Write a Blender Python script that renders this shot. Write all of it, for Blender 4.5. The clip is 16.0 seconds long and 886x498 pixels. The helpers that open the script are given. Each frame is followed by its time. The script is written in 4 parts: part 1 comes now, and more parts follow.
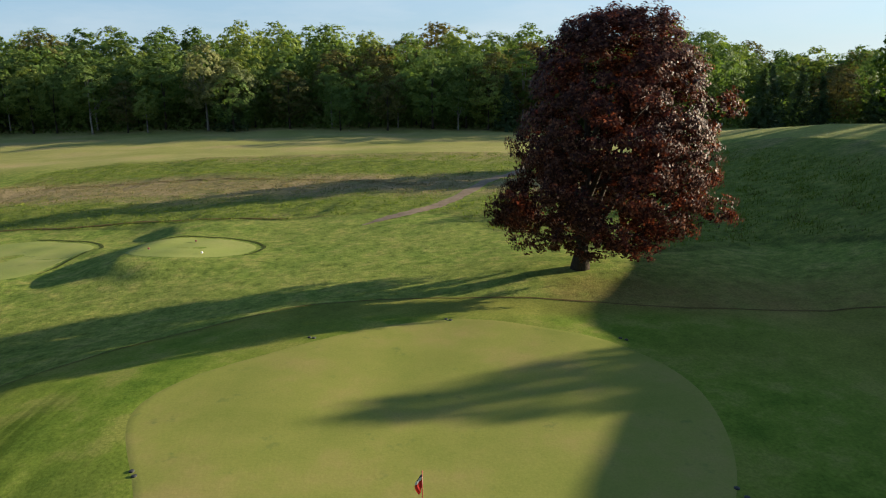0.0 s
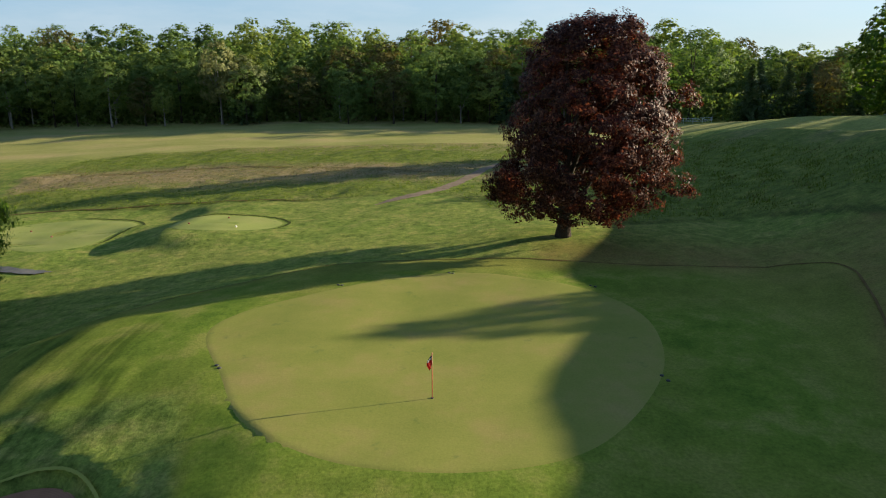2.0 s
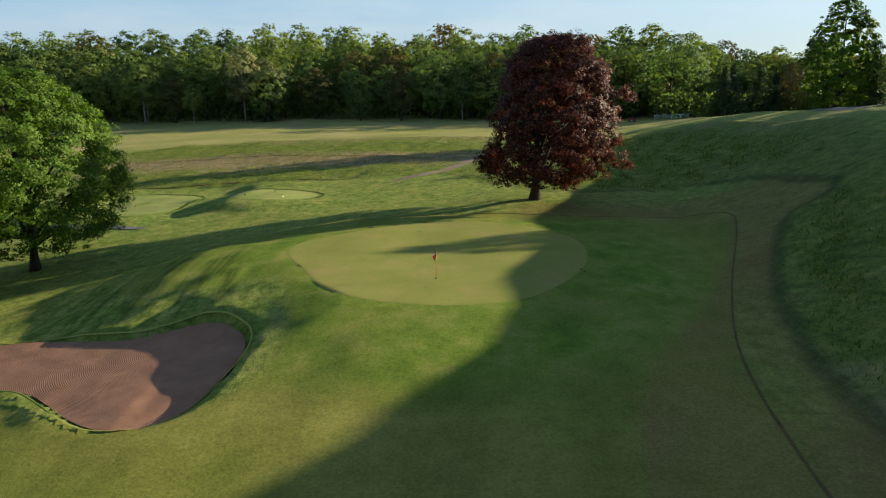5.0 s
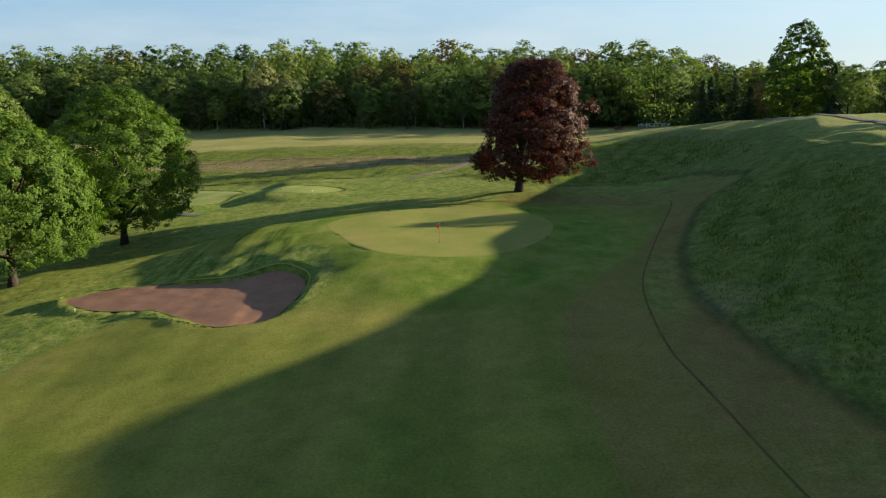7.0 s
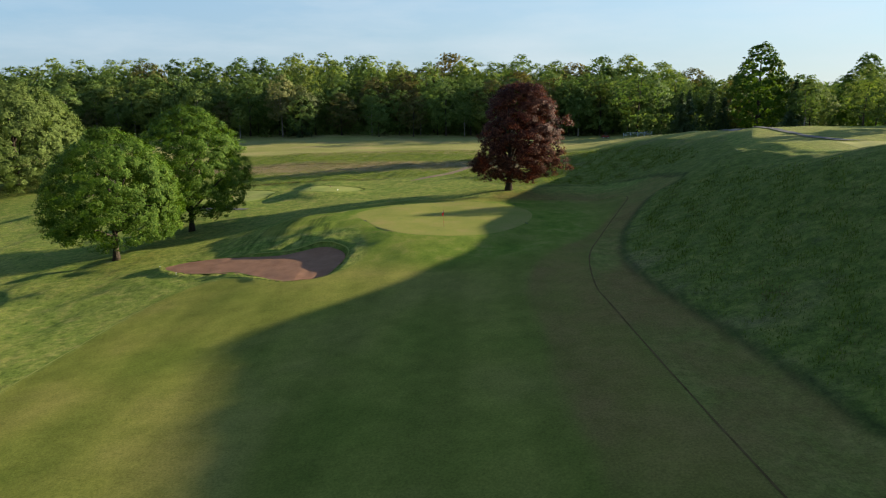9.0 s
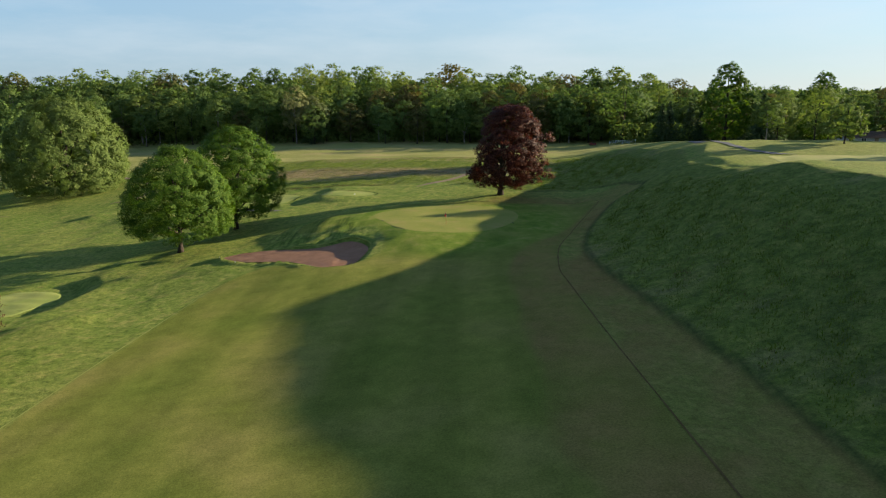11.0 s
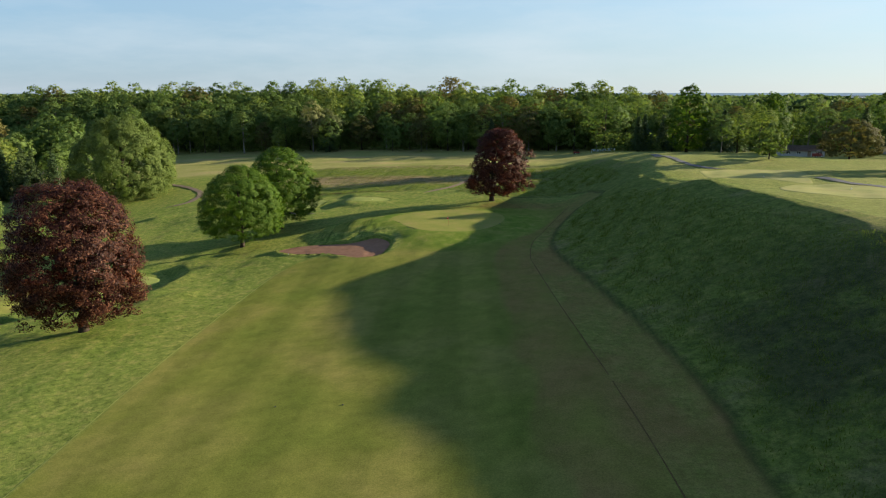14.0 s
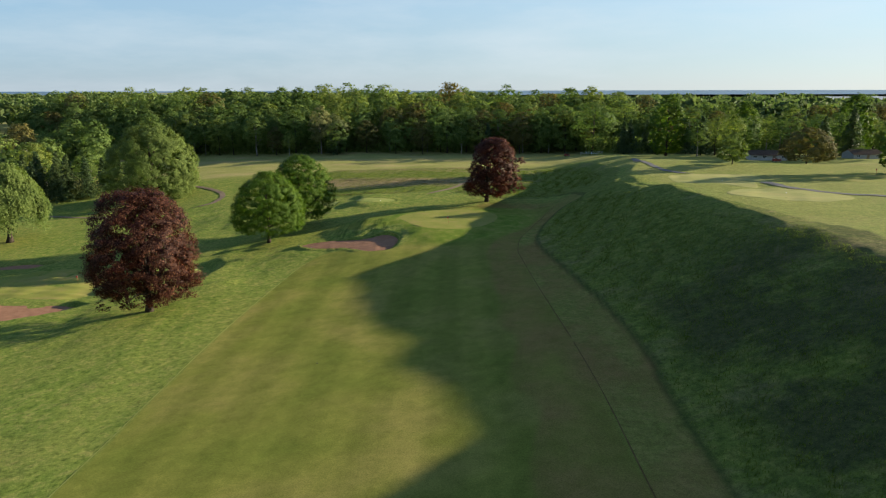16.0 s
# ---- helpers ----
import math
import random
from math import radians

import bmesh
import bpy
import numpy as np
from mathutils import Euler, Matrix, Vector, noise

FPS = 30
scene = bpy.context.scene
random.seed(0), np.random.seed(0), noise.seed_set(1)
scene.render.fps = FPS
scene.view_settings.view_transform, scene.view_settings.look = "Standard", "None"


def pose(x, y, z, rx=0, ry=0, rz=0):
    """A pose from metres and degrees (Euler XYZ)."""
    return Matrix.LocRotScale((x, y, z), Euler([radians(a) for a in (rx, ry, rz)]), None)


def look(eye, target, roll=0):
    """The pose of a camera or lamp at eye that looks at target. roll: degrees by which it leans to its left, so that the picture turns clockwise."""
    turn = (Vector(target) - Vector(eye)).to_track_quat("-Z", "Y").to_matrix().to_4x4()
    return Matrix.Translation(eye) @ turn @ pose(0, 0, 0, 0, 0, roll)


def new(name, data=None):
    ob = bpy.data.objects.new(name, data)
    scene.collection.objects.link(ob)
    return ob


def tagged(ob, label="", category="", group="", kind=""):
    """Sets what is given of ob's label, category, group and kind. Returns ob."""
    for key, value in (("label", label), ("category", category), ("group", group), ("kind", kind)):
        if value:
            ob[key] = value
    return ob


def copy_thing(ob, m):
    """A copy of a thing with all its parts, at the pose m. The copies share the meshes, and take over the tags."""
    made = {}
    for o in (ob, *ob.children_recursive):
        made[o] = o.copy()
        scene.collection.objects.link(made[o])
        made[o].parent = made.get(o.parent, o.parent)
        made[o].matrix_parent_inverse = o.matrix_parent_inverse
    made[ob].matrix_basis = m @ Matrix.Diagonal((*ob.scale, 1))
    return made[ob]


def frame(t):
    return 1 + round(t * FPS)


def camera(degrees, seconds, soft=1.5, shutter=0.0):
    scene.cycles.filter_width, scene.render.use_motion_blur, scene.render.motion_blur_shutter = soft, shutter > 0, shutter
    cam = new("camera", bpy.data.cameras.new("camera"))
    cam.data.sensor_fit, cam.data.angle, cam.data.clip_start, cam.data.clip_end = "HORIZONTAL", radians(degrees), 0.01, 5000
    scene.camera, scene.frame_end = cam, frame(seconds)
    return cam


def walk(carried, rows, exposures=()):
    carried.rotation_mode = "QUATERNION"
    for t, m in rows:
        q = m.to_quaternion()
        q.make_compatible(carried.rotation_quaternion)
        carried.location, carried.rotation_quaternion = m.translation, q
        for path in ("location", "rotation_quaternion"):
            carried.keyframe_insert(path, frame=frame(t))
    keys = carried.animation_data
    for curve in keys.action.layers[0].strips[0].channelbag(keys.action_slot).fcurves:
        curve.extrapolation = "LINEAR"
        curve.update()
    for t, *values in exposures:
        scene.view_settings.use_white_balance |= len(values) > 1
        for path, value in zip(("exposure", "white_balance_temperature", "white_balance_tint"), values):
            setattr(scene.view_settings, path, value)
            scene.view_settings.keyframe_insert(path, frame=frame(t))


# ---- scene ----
cam = camera(65.3, 16.0, soft=1.15)
METRES, EYE, TILT, LEAN, TURN = 160.0, 15.0, -13.5, 0.0, 0.0
ROWS = [
    (0.0, 0.0, 0.0, 0.0, 0.0, 0.0, -0.0),
    (0.5, -0.0001, -0.0138, -0.0034, 0.06, -0.11, -0.01),
    (1.0, -0.0001, -0.0283, -0.0069, 0.13, -0.2, -0.03),
    (1.5, -0.0002, -0.044, -0.0105, 0.18, -0.31, -0.05),
    (2.0, -0.0002, -0.0603, -0.0145, 0.26, -0.36, -0.05),
    (2.5, -0.0003, -0.0778, -0.0188, 0.3, -0.41, -0.06),
    (3.0, 0.0001, -0.0971, -0.0229, 0.38, -0.46, -0.05),
    (3.5, 0.0005, -0.1179, -0.0275, 0.45, -0.48, -0.06),
    (4.0, 0.0011, -0.1407, -0.0327, 0.5, -0.49, -0.03),
    (6.5, 0.0048, -0.2829, -0.0628, 0.81, 0.16, -0.07),
    (7.0, 0.0053, -0.3172, -0.0688, 0.87, 0.38, -0.1),
    (7.5, 0.0056, -0.3529, -0.0752, 0.91, 0.58, -0.14),
    (8.0, 0.0057, -0.3894, -0.0815, 0.97, 0.74, -0.16),
    (8.5, 0.0062, -0.4264, -0.0867, 1.03, 0.81, -0.19),
    (9.0, 0.0063, -0.4638, -0.0905, 1.05, 0.86, -0.21),
    (11.5, 0.0069, -0.6501, -0.1007, 1.08, 0.88, -0.29),
    (12.0, 0.0067, -0.6882, -0.1023, 1.08, 0.85, -0.29),
    (12.5, 0.0064, -0.7256, -0.1037, 1.08, 0.82, -0.27),
    (13.0, 0.0062, -0.7638, -0.1046, 1.08, 0.78, -0.26),
    (13.5, 0.0064, -0.8019, -0.1051, 1.06, 0.73, -0.24),
    (14.0, 0.0066, -0.8397, -0.1063, 1.06, 0.69, -0.21),
    (14.5, 0.0064, -0.8771, -0.1078, 1.04, 0.63, -0.18),
    (15.0, 0.0065, -0.915, -0.109, 1.02, 0.57, -0.15),
    (15.5, 0.0064, -0.9529, -0.1099, 1.0, 0.5, -0.13),
    (16.0, 0.0063, -0.9903, -0.1113, 0.97, 0.44, -0.11),
]
walk(cam, [(t, pose(0, 0, EYE, TILT, LEAN, TURN) @ pose(METRES * x, METRES * y, METRES * z, 90 + pitch, roll, yaw)) for t, x, y, z, yaw, pitch, roll in ROWS],
     exposures=[(0.0, 1.67), (16.0, 1.67)])

# ---- sky and sun: low evening light from beyond the bank ----
SUN_AZ, SUN_EL = 74.0, 12.9
world = bpy.data.worlds.new("evening_sky")
scene.world = world
world.use_nodes = True
wn, wl = world.node_tree.nodes, world.node_tree.links
sky = wn.new("ShaderNodeTexSky")
sky.sky_type, sky.sun_disc = "NISHITA", False
sky.sun_elevation, sky.sun_rotation = radians(SUN_EL), radians(SUN_AZ)
sky.air_density, sky.dust_density, sky.ozone_density = 1.0, 0.1, 3.5
veil = wn.new("ShaderNodeMix")  # thin even haze over the clear sky
veil.data_type = "RGBA"
veil.inputs["Factor"].default_value = 0.62
wl.new(sky.outputs[0], veil.inputs[6])
aloft, split, fade = wn.new("ShaderNodeTexCoord"), wn.new("ShaderNodeSeparateXYZ"), wn.new("ShaderNodeMapRange")
wl.new(aloft.outputs["Generated"], split.inputs[0])
wl.new(split.outputs["Z"], fade.inputs["Value"])
for socket, value in (("From Min", 0.05), ("From Max", 0.55), ("To Min", 0.80), ("To Max", 0.0)):
    fade.inputs[socket].default_value = value
wl.new(fade.outputs[0], veil.inputs["Factor"])
# the haze is whiter and brighter on the sun's side
sunward, glare = wn.new("ShaderNodeMapRange"), wn.new("ShaderNodeMix")
glare.data_type = "RGBA"
glare.inputs[6].default_value, glare.inputs[7].default_value = (1.12, 1.72, 2.45, 1), (2.25, 2.72, 3.05, 1)
sunward.inputs["From Min"].default_value, sunward.inputs["From Max"].default_value = -0.6, 0.6
wl.new(split.outputs["X"], sunward.inputs["Value"])
wl.new(sunward.outputs[0], glare.inputs["Factor"])
wl.new(glare.outputs[2], veil.inputs[7])
# faint streaks of high cloud
way, squash, wisps, thin = (wn.new("ShaderNode" + k) for k in ("TexCoord", "Mapping", "TexNoise", "ValToRGB"))
squash.inputs["Scale"].default_value = (2.0, 1.2, 9.0)
squash.inputs["Rotation"].default_value = (0.1, 0.12, 0.5)
wisps.inputs["Scale"].default_value, wisps.inputs["Detail"].default_value, wisps.inputs["Roughness"].default_value = 1.6, 6.0, 0.6
thin.color_ramp.elements[0].position, thin.color_ramp.elements[0].color = 0.45, (0, 0, 0, 1)
thin.color_ramp.elements[1].position, thin.color_ramp.elements[1].color = 0.8, (0.45, 0.45, 0.45, 1)
cloud = wn.new("ShaderNodeMix")
cloud.data_type = "RGBA"
cloud.inputs[7].default_value = (3.1, 3.4, 3.6, 1)
wl.new(way.outputs["Generated"], squash.inputs[0])
wl.new(squash.outputs[0], wisps.inputs["Vector"])
wl.new(wisps.outputs["Fac"], thin.inputs[0])
wl.new(thin.outputs[0], cloud.inputs["Factor"])
wl.new(veil.outputs[2], cloud.inputs[6])
wl.new(cloud.outputs[2], wn["Background"].inputs[0])
wn["Background"].inputs[1].default_value = 0.08
sun = new("sun", bpy.data.lights.new("sun", "SUN"))
sun.data.energy, sun.data.angle, sun.data.color = 5.0, radians(0.5), (1.0, 0.88, 0.65)
sun.matrix_basis = look((0, 0, 0), (-math.sin(radians(SUN_AZ)), -math.cos(radians(SUN_AZ)), -math.tan(radians(SUN_EL))))


# ---- materials ----
def shader(name, rough=0.9, spec=0.2):
    m = bpy.data.materials.new(name)
    m.use_nodes = True
    b = m.node_tree.nodes["Principled BSDF"]
    b.inputs["Roughness"].default_value = rough
    b.inputs["Specular IOR Level"].default_value = spec
    return m, m.node_tree.nodes, m.node_tree.links, b


def noise_at(n, l, scale, detail=4.0, rough=0.6, stretch=(1, 1, 1), turn=0.0):
    """Noise over world position; scale in features per metre."""
    g = n.new("ShaderNodeNewGeometry")
    mp = n.new("ShaderNodeMapping")
    mp.inputs["Scale"].default_value = stretch
    mp.inputs["Rotation"].default_value = (0, 0, radians(turn))
    t = n.new("ShaderNodeTexNoise")
    t.inputs["Scale"].default_value, t.inputs["Detail"].default_value, t.inputs["Roughness"].default_value = scale, detail, rough
    l.new(g.outputs["Position"], mp.inputs[0])
    l.new(mp.outputs[0], t.inputs["Vector"])
    return t.outputs["Fac"]


def ramp(n, l, fac, stops):
    r = n.new("ShaderNodeValToRGB")
    r.color_ramp.elements[0].position, r.color_ramp.elements[0].color = stops[0][0], (*stops[0][1], 1)
    r.color_ramp.elements[1].position, r.color_ramp.elements[1].color = stops[-1][0], (*stops[-1][1], 1)
    for p, c in stops[1:-1]:
        r.color_ramp.elements.new(p).color = (*c, 1)
    l.new(fac, r.inputs[0])
    return r.outputs[0]


def blend(n, l, fac, a, b, kind="MIX"):
    m = n.new("ShaderNodeMix")
    m.data_type, m.blend_type = "RGBA", kind
    for socket, value in ((m.inputs["Factor"], fac), (m.inputs[6], a), (m.inputs[7], b)):
        if isinstance(value, (int, float)):
            socket.default_value = value
        elif isinstance(value, tuple):
            socket.default_value = (*value, 1)
        else:
            l.new(value, socket)
    return m.outputs[2]


def maths(n, l, op, a, b=0.0, clamp=False):
    m = n.new("ShaderNodeMath")
    m.operation, m.use_clamp = op, clamp
    for socket, value in zip(m.inputs, (a, b)):
        if isinstance(value, (int, float)):
            socket.default_value = value
        else:
            l.new(value, socket)
    return m.outputs[0]


def mask(n, name):
    a = n.new("ShaderNodeAttribute")
    a.attribute_name = name
    return a.outputs["Fac"]


def bump(n, l, b, height, strength, distance):
    k = n.new("ShaderNodeBump")
    k.inputs["Strength"].default_value, k.inputs["Distance"].default_value = strength, distance
    l.new(height, k.inputs["Height"])
    l.new(k.outputs[0], b.inputs["Normal"])


def upright(n, l, b, share):
    """Grass stands upright on any slope: turn the facing part of the way to straight up."""
    here = b.inputs["Normal"].links[0].from_socket
    a, c, d = n.new("ShaderNodeVectorMath"), n.new("ShaderNodeVectorMath"), n.new("ShaderNodeVectorMath")
    a.operation, c.operation, d.operation = "SCALE", "ADD", "NORMALIZE"
    a.inputs["Scale"].default_value = 1 - share
    c.inputs[1].default_value = (0, 0, share)
    l.new(here, a.inputs[0])
    l.new(a.outputs[0], c.inputs[0])
    l.new(c.outputs[0], d.inputs[0])
    l.new(d.outputs[0], b.inputs["Normal"])


def turf_material():
    m, n, l, b = shader("turf", 0.95, 0.04)
    fine = noise_at(n, l, 6.0, 5.0, 0.7)
    mid = noise_at(n, l, 0.55, 5.0, 0.65)
    wide = noise_at(n, l, 0.07, 3.0, 0.55)
    semi = ramp(n, l, mid, [(0.30, (0.074, 0.116, 0.017)), (0.5, (0.130, 0.168, 0.029)), (0.70, (0.206, 0.200, 0.052))])
    semi = blend(n, l, ramp(n, l, wide, [(0.4, (0, 0, 0)), (0.7, (0.5, 0.5, 0.5))]), semi, (0.176, 0.178, 0.041))
    clumpy = ramp(n, l, noise_at(n, l, 1.3, 6.0, 0.75), [(0.36, (0.48, 0.54, 0.48)), (0.5, (1.0, 1.0, 1.0)), (0.64, (1.5, 1.4, 1.4))])
    semi = blend(n, l, 0.75, semi, clumpy, "MULTIPLY")
    mown = ramp(n, l, wide, [(0.3, (0.116, 0.137, 0.021)), (0.5, (0.144, 0.150, 0.027)), (0.7, (0.186, 0.167, 0.041))])
    lane, spot = n.new("ShaderNodeTexWave"), n.new("ShaderNodeNewGeometry")
    lane.wave_type, lane.bands_direction, lane.wave_profile = "BANDS", "X", "SIN"
    lane.inputs["Scale"].default_value, lane.inputs["Distortion"].default_value, lane.inputs["Detail"].default_value, lane.inputs["Detail Scale"].default_value = 0.036, 1.2, 3.0, 0.25
    l.new(spot.outputs["Position"], lane.inputs["Vector"])
    mown = blend(n, l, 0.42, mown, ramp(n, l, lane.outputs["Fac"], [(0.25, (0.76, 0.80, 0.76)), (0.75, (1.16, 1.12, 1.16))]), "MULTIPLY")
    mown = blend(n, l, 0.75, mown, ramp(n, l, noise_at(n, l, 0.45, 5.0, 0.7), [(0.3, (0.72, 0.76, 0.7)), (0.7, (1.22, 1.18, 1.2))]), "MULTIPLY")
    mown = blend(n, l, 0.4, mown, ramp(n, l, noise_at(n, l, 0.25, 4.0, 0.6, (0.12, 1, 1)), [(0.35, (0.86, 0.89, 0.86)), (0.65, (1.1, 1.08, 1.1))]), "MULTIPLY")
    patch = noise_at(n, l, 0.035, 5.0, 0.7)
    tall_g = ramp(n, l, mid, [(0.3, (0.062, 0.086, 0.015)), (0.5, (0.102, 0.128, 0.022)), (0.7, (0.156, 0.158, 0.034))])
    tall_d = ramp(n, l, noise_at(n, l, 0.3, 5.0, 0.7), [(0.3, (0.140, 0.128, 0.044)), (0.5, (0.190, 0.150, 0.066)), (0.7, (0.235, 0.175, 0.092))])
    dry = maths(n, l, "ADD", mask(n, "dry"), maths(n, l, "MULTIPLY", maths(n, l, "SUBTRACT", noise_at(n, l, 0.075, 6.0, 0.7, (1, 1.6, 1)), 0.5), 2.6), True)
    heath = maths(n, l, "MULTIPLY", mask(n, "heath"), ramp(n, l, noise_at(n, l, 0.09, 6.0, 0.68), [(0.36, (0, 0, 0)), (0.52, (1, 1, 1))]))
    tall_g = blend(n, l, heath, tall_g, ramp(n, l, noise_at(n, l, 0.9, 5.0, 0.7), [(0.3, (0.022, 0.026, 0.012)), (0.7, (0.052, 0.050, 0.022))]))
    tall = blend(n, l, 0.7, blend(n, l, dry, tall_g, tall_d), clumpy, "MULTIPLY")
    pale = ramp(n, l, noise_at(n, l, 0.12, 4.0, 0.6, (0.35, 1, 1)), [(0.3, (0.175, 0.185, 0.046)), (0.52, (0.235, 0.222, 0.068)), (0.70, (0.290, 0.232, 0.095))])
    col = blend(n, l, mask(n, "mown"), semi, mown)
    lush = ramp(n, l, noise_at(n, l, 0.3, 6.0, 0.68), [(0.36, (0.070, 0.116, 0.012)), (0.5, (0.110, 0.154, 0.018)), (0.62, (0.168, 0.178, 0.036))])
    col = blend(n, l, mask(n, "lush"), col, lush)
    combed = noise_at(n, l, 0.75, 3.0, 0.6, (1, 0.09, 1), -14)
    col = blend(n, l, mask(n, "combed"), col, ramp(n, l, combed, [(0.38, (0.50, 0.57, 0.50)), (0.5, (1.0, 1.0, 1.0)), (0.62, (1.45, 1.36, 1.4))]), "MULTIPLY")
    worn = blend(n, l, ramp(n, l, patch, [(0.40, (0.45, 0.45, 0.45)), (0.60, (1.0, 1.0, 1.0))]), col, ramp(n, l, noise_at(n, l, 0.4, 5.0, 0.7), [(0.3, (0.122, 0.096, 0.023)), (0.7, (0.196, 0.130, 0.043))]))
    col = blend(n, l, mask(n, "worn"), col, worn)
    col = blend(n, l, mask(n, "pale"), col, pale)
    col = blend(n, l, mask(n, "tall"), col, tall)
    # shade under the long grass at the bank's foot, painted into the turf colour
    col = blend(n, l, mask(n, "toe_shade"), col, (0.026, 0.034, 0.010))
    col = blend(n, l, 0.75, col, ramp(n, l, fine, [(0.25, (0.5, 0.53, 0.55)), (0.75, (1.5, 1.46, 1.62))]), "MULTIPLY")
    l.new(col, b.inputs["Base Color"])
    rough_part = maths(n, l, "SUBTRACT", 1.0, maths(n, l, "MULTIPLY", mask(n, "mown"), 0.72))
    h = maths(n, l, "MULTIPLY", maths(n, l, "SUBTRACT", noise_at(n, l, 2.6, 6.0, 0.75), 0.5), rough_part)
    bump(n, l, b, maths(n, l, "ADD", h, maths(n, l, "MULTIPLY", noise_at(n, l, 0.35, 3.0, 0.5), 0.22)), 0.8, 0.3)
    upright(n, l, b, 0.65)
    return m


def green_material(name, a, c, d):
    m, n, l, b = shader(name, 0.95, 0.05)
    wide = noise_at(n, l, 0.16, 5.0, 0.65)
    col = ramp(n, l, wide, [(0.3, a), (0.5, c), (0.72, d)])
    col = blend(n, l, 0.5, col, ramp(n, l, noise_at(n, l, 9.0, 4.0, 0.7), [(0.3, (0.78, 0.8, 0.78)), (0.7, (1.2, 1.2, 1.2))]), "MULTIPLY")
    col = blend(n, l, ramp(n, l, noise_at(n, l, 0.5, 4.0, 0.7), [(0.62, (0, 0, 0)), (0.72, (0.45, 0.45, 0.45))]), col, (0.060, 0.095, 0.030))
    l.new(col, b.inputs["Base Color"])
    bump(n, l, b, noise_at(n, l, 5.0, 4.0, 0.7), 0.25, 0.03)
    return m


def sand_material(name, a, c):
    m, n, l, b = shader(name, 0.95, 0.1)
    w = n.new("ShaderNodeTexWave")
    w.wave_type, w.rings_direction = "RINGS", "Z"
    w.inputs["Scale"].default_value, w.inputs["Distortion"].default_value, w.inputs["Detail"].default_value = 2.6, 4.5, 3.0
    w.inputs["Detail Scale"].default_value = 0.5
    g, mp = n.new("ShaderNodeNewGeometry"), n.new("ShaderNodeMapping")
    mp.inputs["Location"].default_value = (18.0, -13.5, 0)
    l.new(g.outputs["Position"], mp.inputs[0])
    l.new(mp.outputs[0], w.inputs["Vector"])
    col = ramp(n, l, noise_at(n, l, 0.6, 5.0, 0.65), [(0.3, a), (0.7, c)])
    col = blend(n, l, 0.2, col, ramp(n, l, w.outputs["Fac"], [(0.0, (0.75, 0.75, 0.75)), (1.0, (1.2, 1.2, 1.2))]), "MULTIPLY")
    l.new(col, b.inputs["Base Color"])
    bump(n, l, b, maths(n, l, "ADD", maths(n, l, "MULTIPLY", w.outputs["Fac"], noise_at(n, l, 0.5, 2.0, 0.5)), noise_at(n, l, 8.0, 4.0, 0.7)), 0.45, 0.022)
    return m


def plain_material(name, a, c, scale=3.0, rough=0.8, metal=0.0, relief=0.2):
    m, n, l, b = shader(name, rough, 0.03 if rough >= 0.9 else 0.3)
    b.inputs["Metallic"].default_value = metal
    l.new(ramp(n, l, noise_at(n, l, scale, 5.0, 0.65), [(0.3, a), (0.7, c)]), b.inputs["Base Color"])
    if relief:
        bump(n, l, b, noise_at(n, l, scale * 3, 4.0, 0.7), relief, 0.02)
    return m


def bark_material(name, a, c):
    m, n, l, b = shader(name, 0.95, 0.1)
    f = noise_at(n, l, 3.0, 6.0, 0.7, (3, 3, 0.5))
    l.new(ramp(n, l, f, [(0.3, a), (0.7, c)]), b.inputs["Base Color"])
    bump(n, l, b, f, 0.9, 0.08)
    return m


def leaf_material(name, stops, glow, tint=0.15, gloss=0.45, spec=0.35):
    """Leaves: each leaf its own shade, light passing through; whole trees differ a little."""
    m, n, l, b = shader(name, gloss, spec)
    g = n.new("ShaderNodeNewGeometry")
    o = n.new("ShaderNodeObjectInfo")
    col = ramp(n, l, g.outputs["Random Per Island"], stops)
    col = blend(n, l, 0.7, col, ramp(n, l, noise_at(n, l, 0.45, 3.0, 0.6), [(0.3, (0.65, 0.68, 0.65)), (0.7, (1.3, 1.25, 1.2))]), "MULTIPLY")
    col = blend(n, l, 1.0, col, ramp(n, l, o.outputs["Random"], [(0.0, (1 - tint, 1 - tint * 0.8, 1 - tint)), (0.5, (1, 1, 1)), (1.0, (1 + 1.5 * tint, 1 + tint * 0.7, 1))]), "MULTIPLY")
    l.new(col, b.inputs["Base Color"])
    t = n.new("ShaderNodeBsdfTranslucent")
    l.new(blend(n, l, 1.0, col, glow, "MULTIPLY"), t.inputs["Color"])
    mix = n.new("ShaderNodeMixShader")
    mix.inputs[0].default_value = 0.34
    l.new(b.outputs[0], mix.inputs[1])
    l.new(t.outputs[0], mix.inputs[2])
    l.new(mix.outputs[0], n["Material Output"].inputs["Surface"])
    return m


TURF = turf_material()
PUTTING = green_material("putting_turf", (0.146, 0.164, 0.032), (0.182, 0.184, 0.042), (0.242, 0.192, 0.066))
TEEING = green_material("teeing_turf", (0.170, 0.205, 0.050), (0.205, 0.225, 0.062), (0.240, 0.235, 0.078))
TEE_TAN = green_material("dry_teeing_turf", (0.215, 0.222, 0.070), (0.255, 0.246, 0.084), (0.300, 0.262, 0.104))
SAND = sand_material("brown_sand", (0.20, 0.100, 0.058), (0.27, 0.142, 0.086))
GRAVEL = plain_material("gravel", (0.15, 0.11, 0.075), (0.24, 0.18, 0.125), 1.5, 0.95)
ASPHALT = plain_material("old_asphalt", (0.10, 0.10, 0.095), (0.17, 0.16, 0.15), 1.2, 0.9)
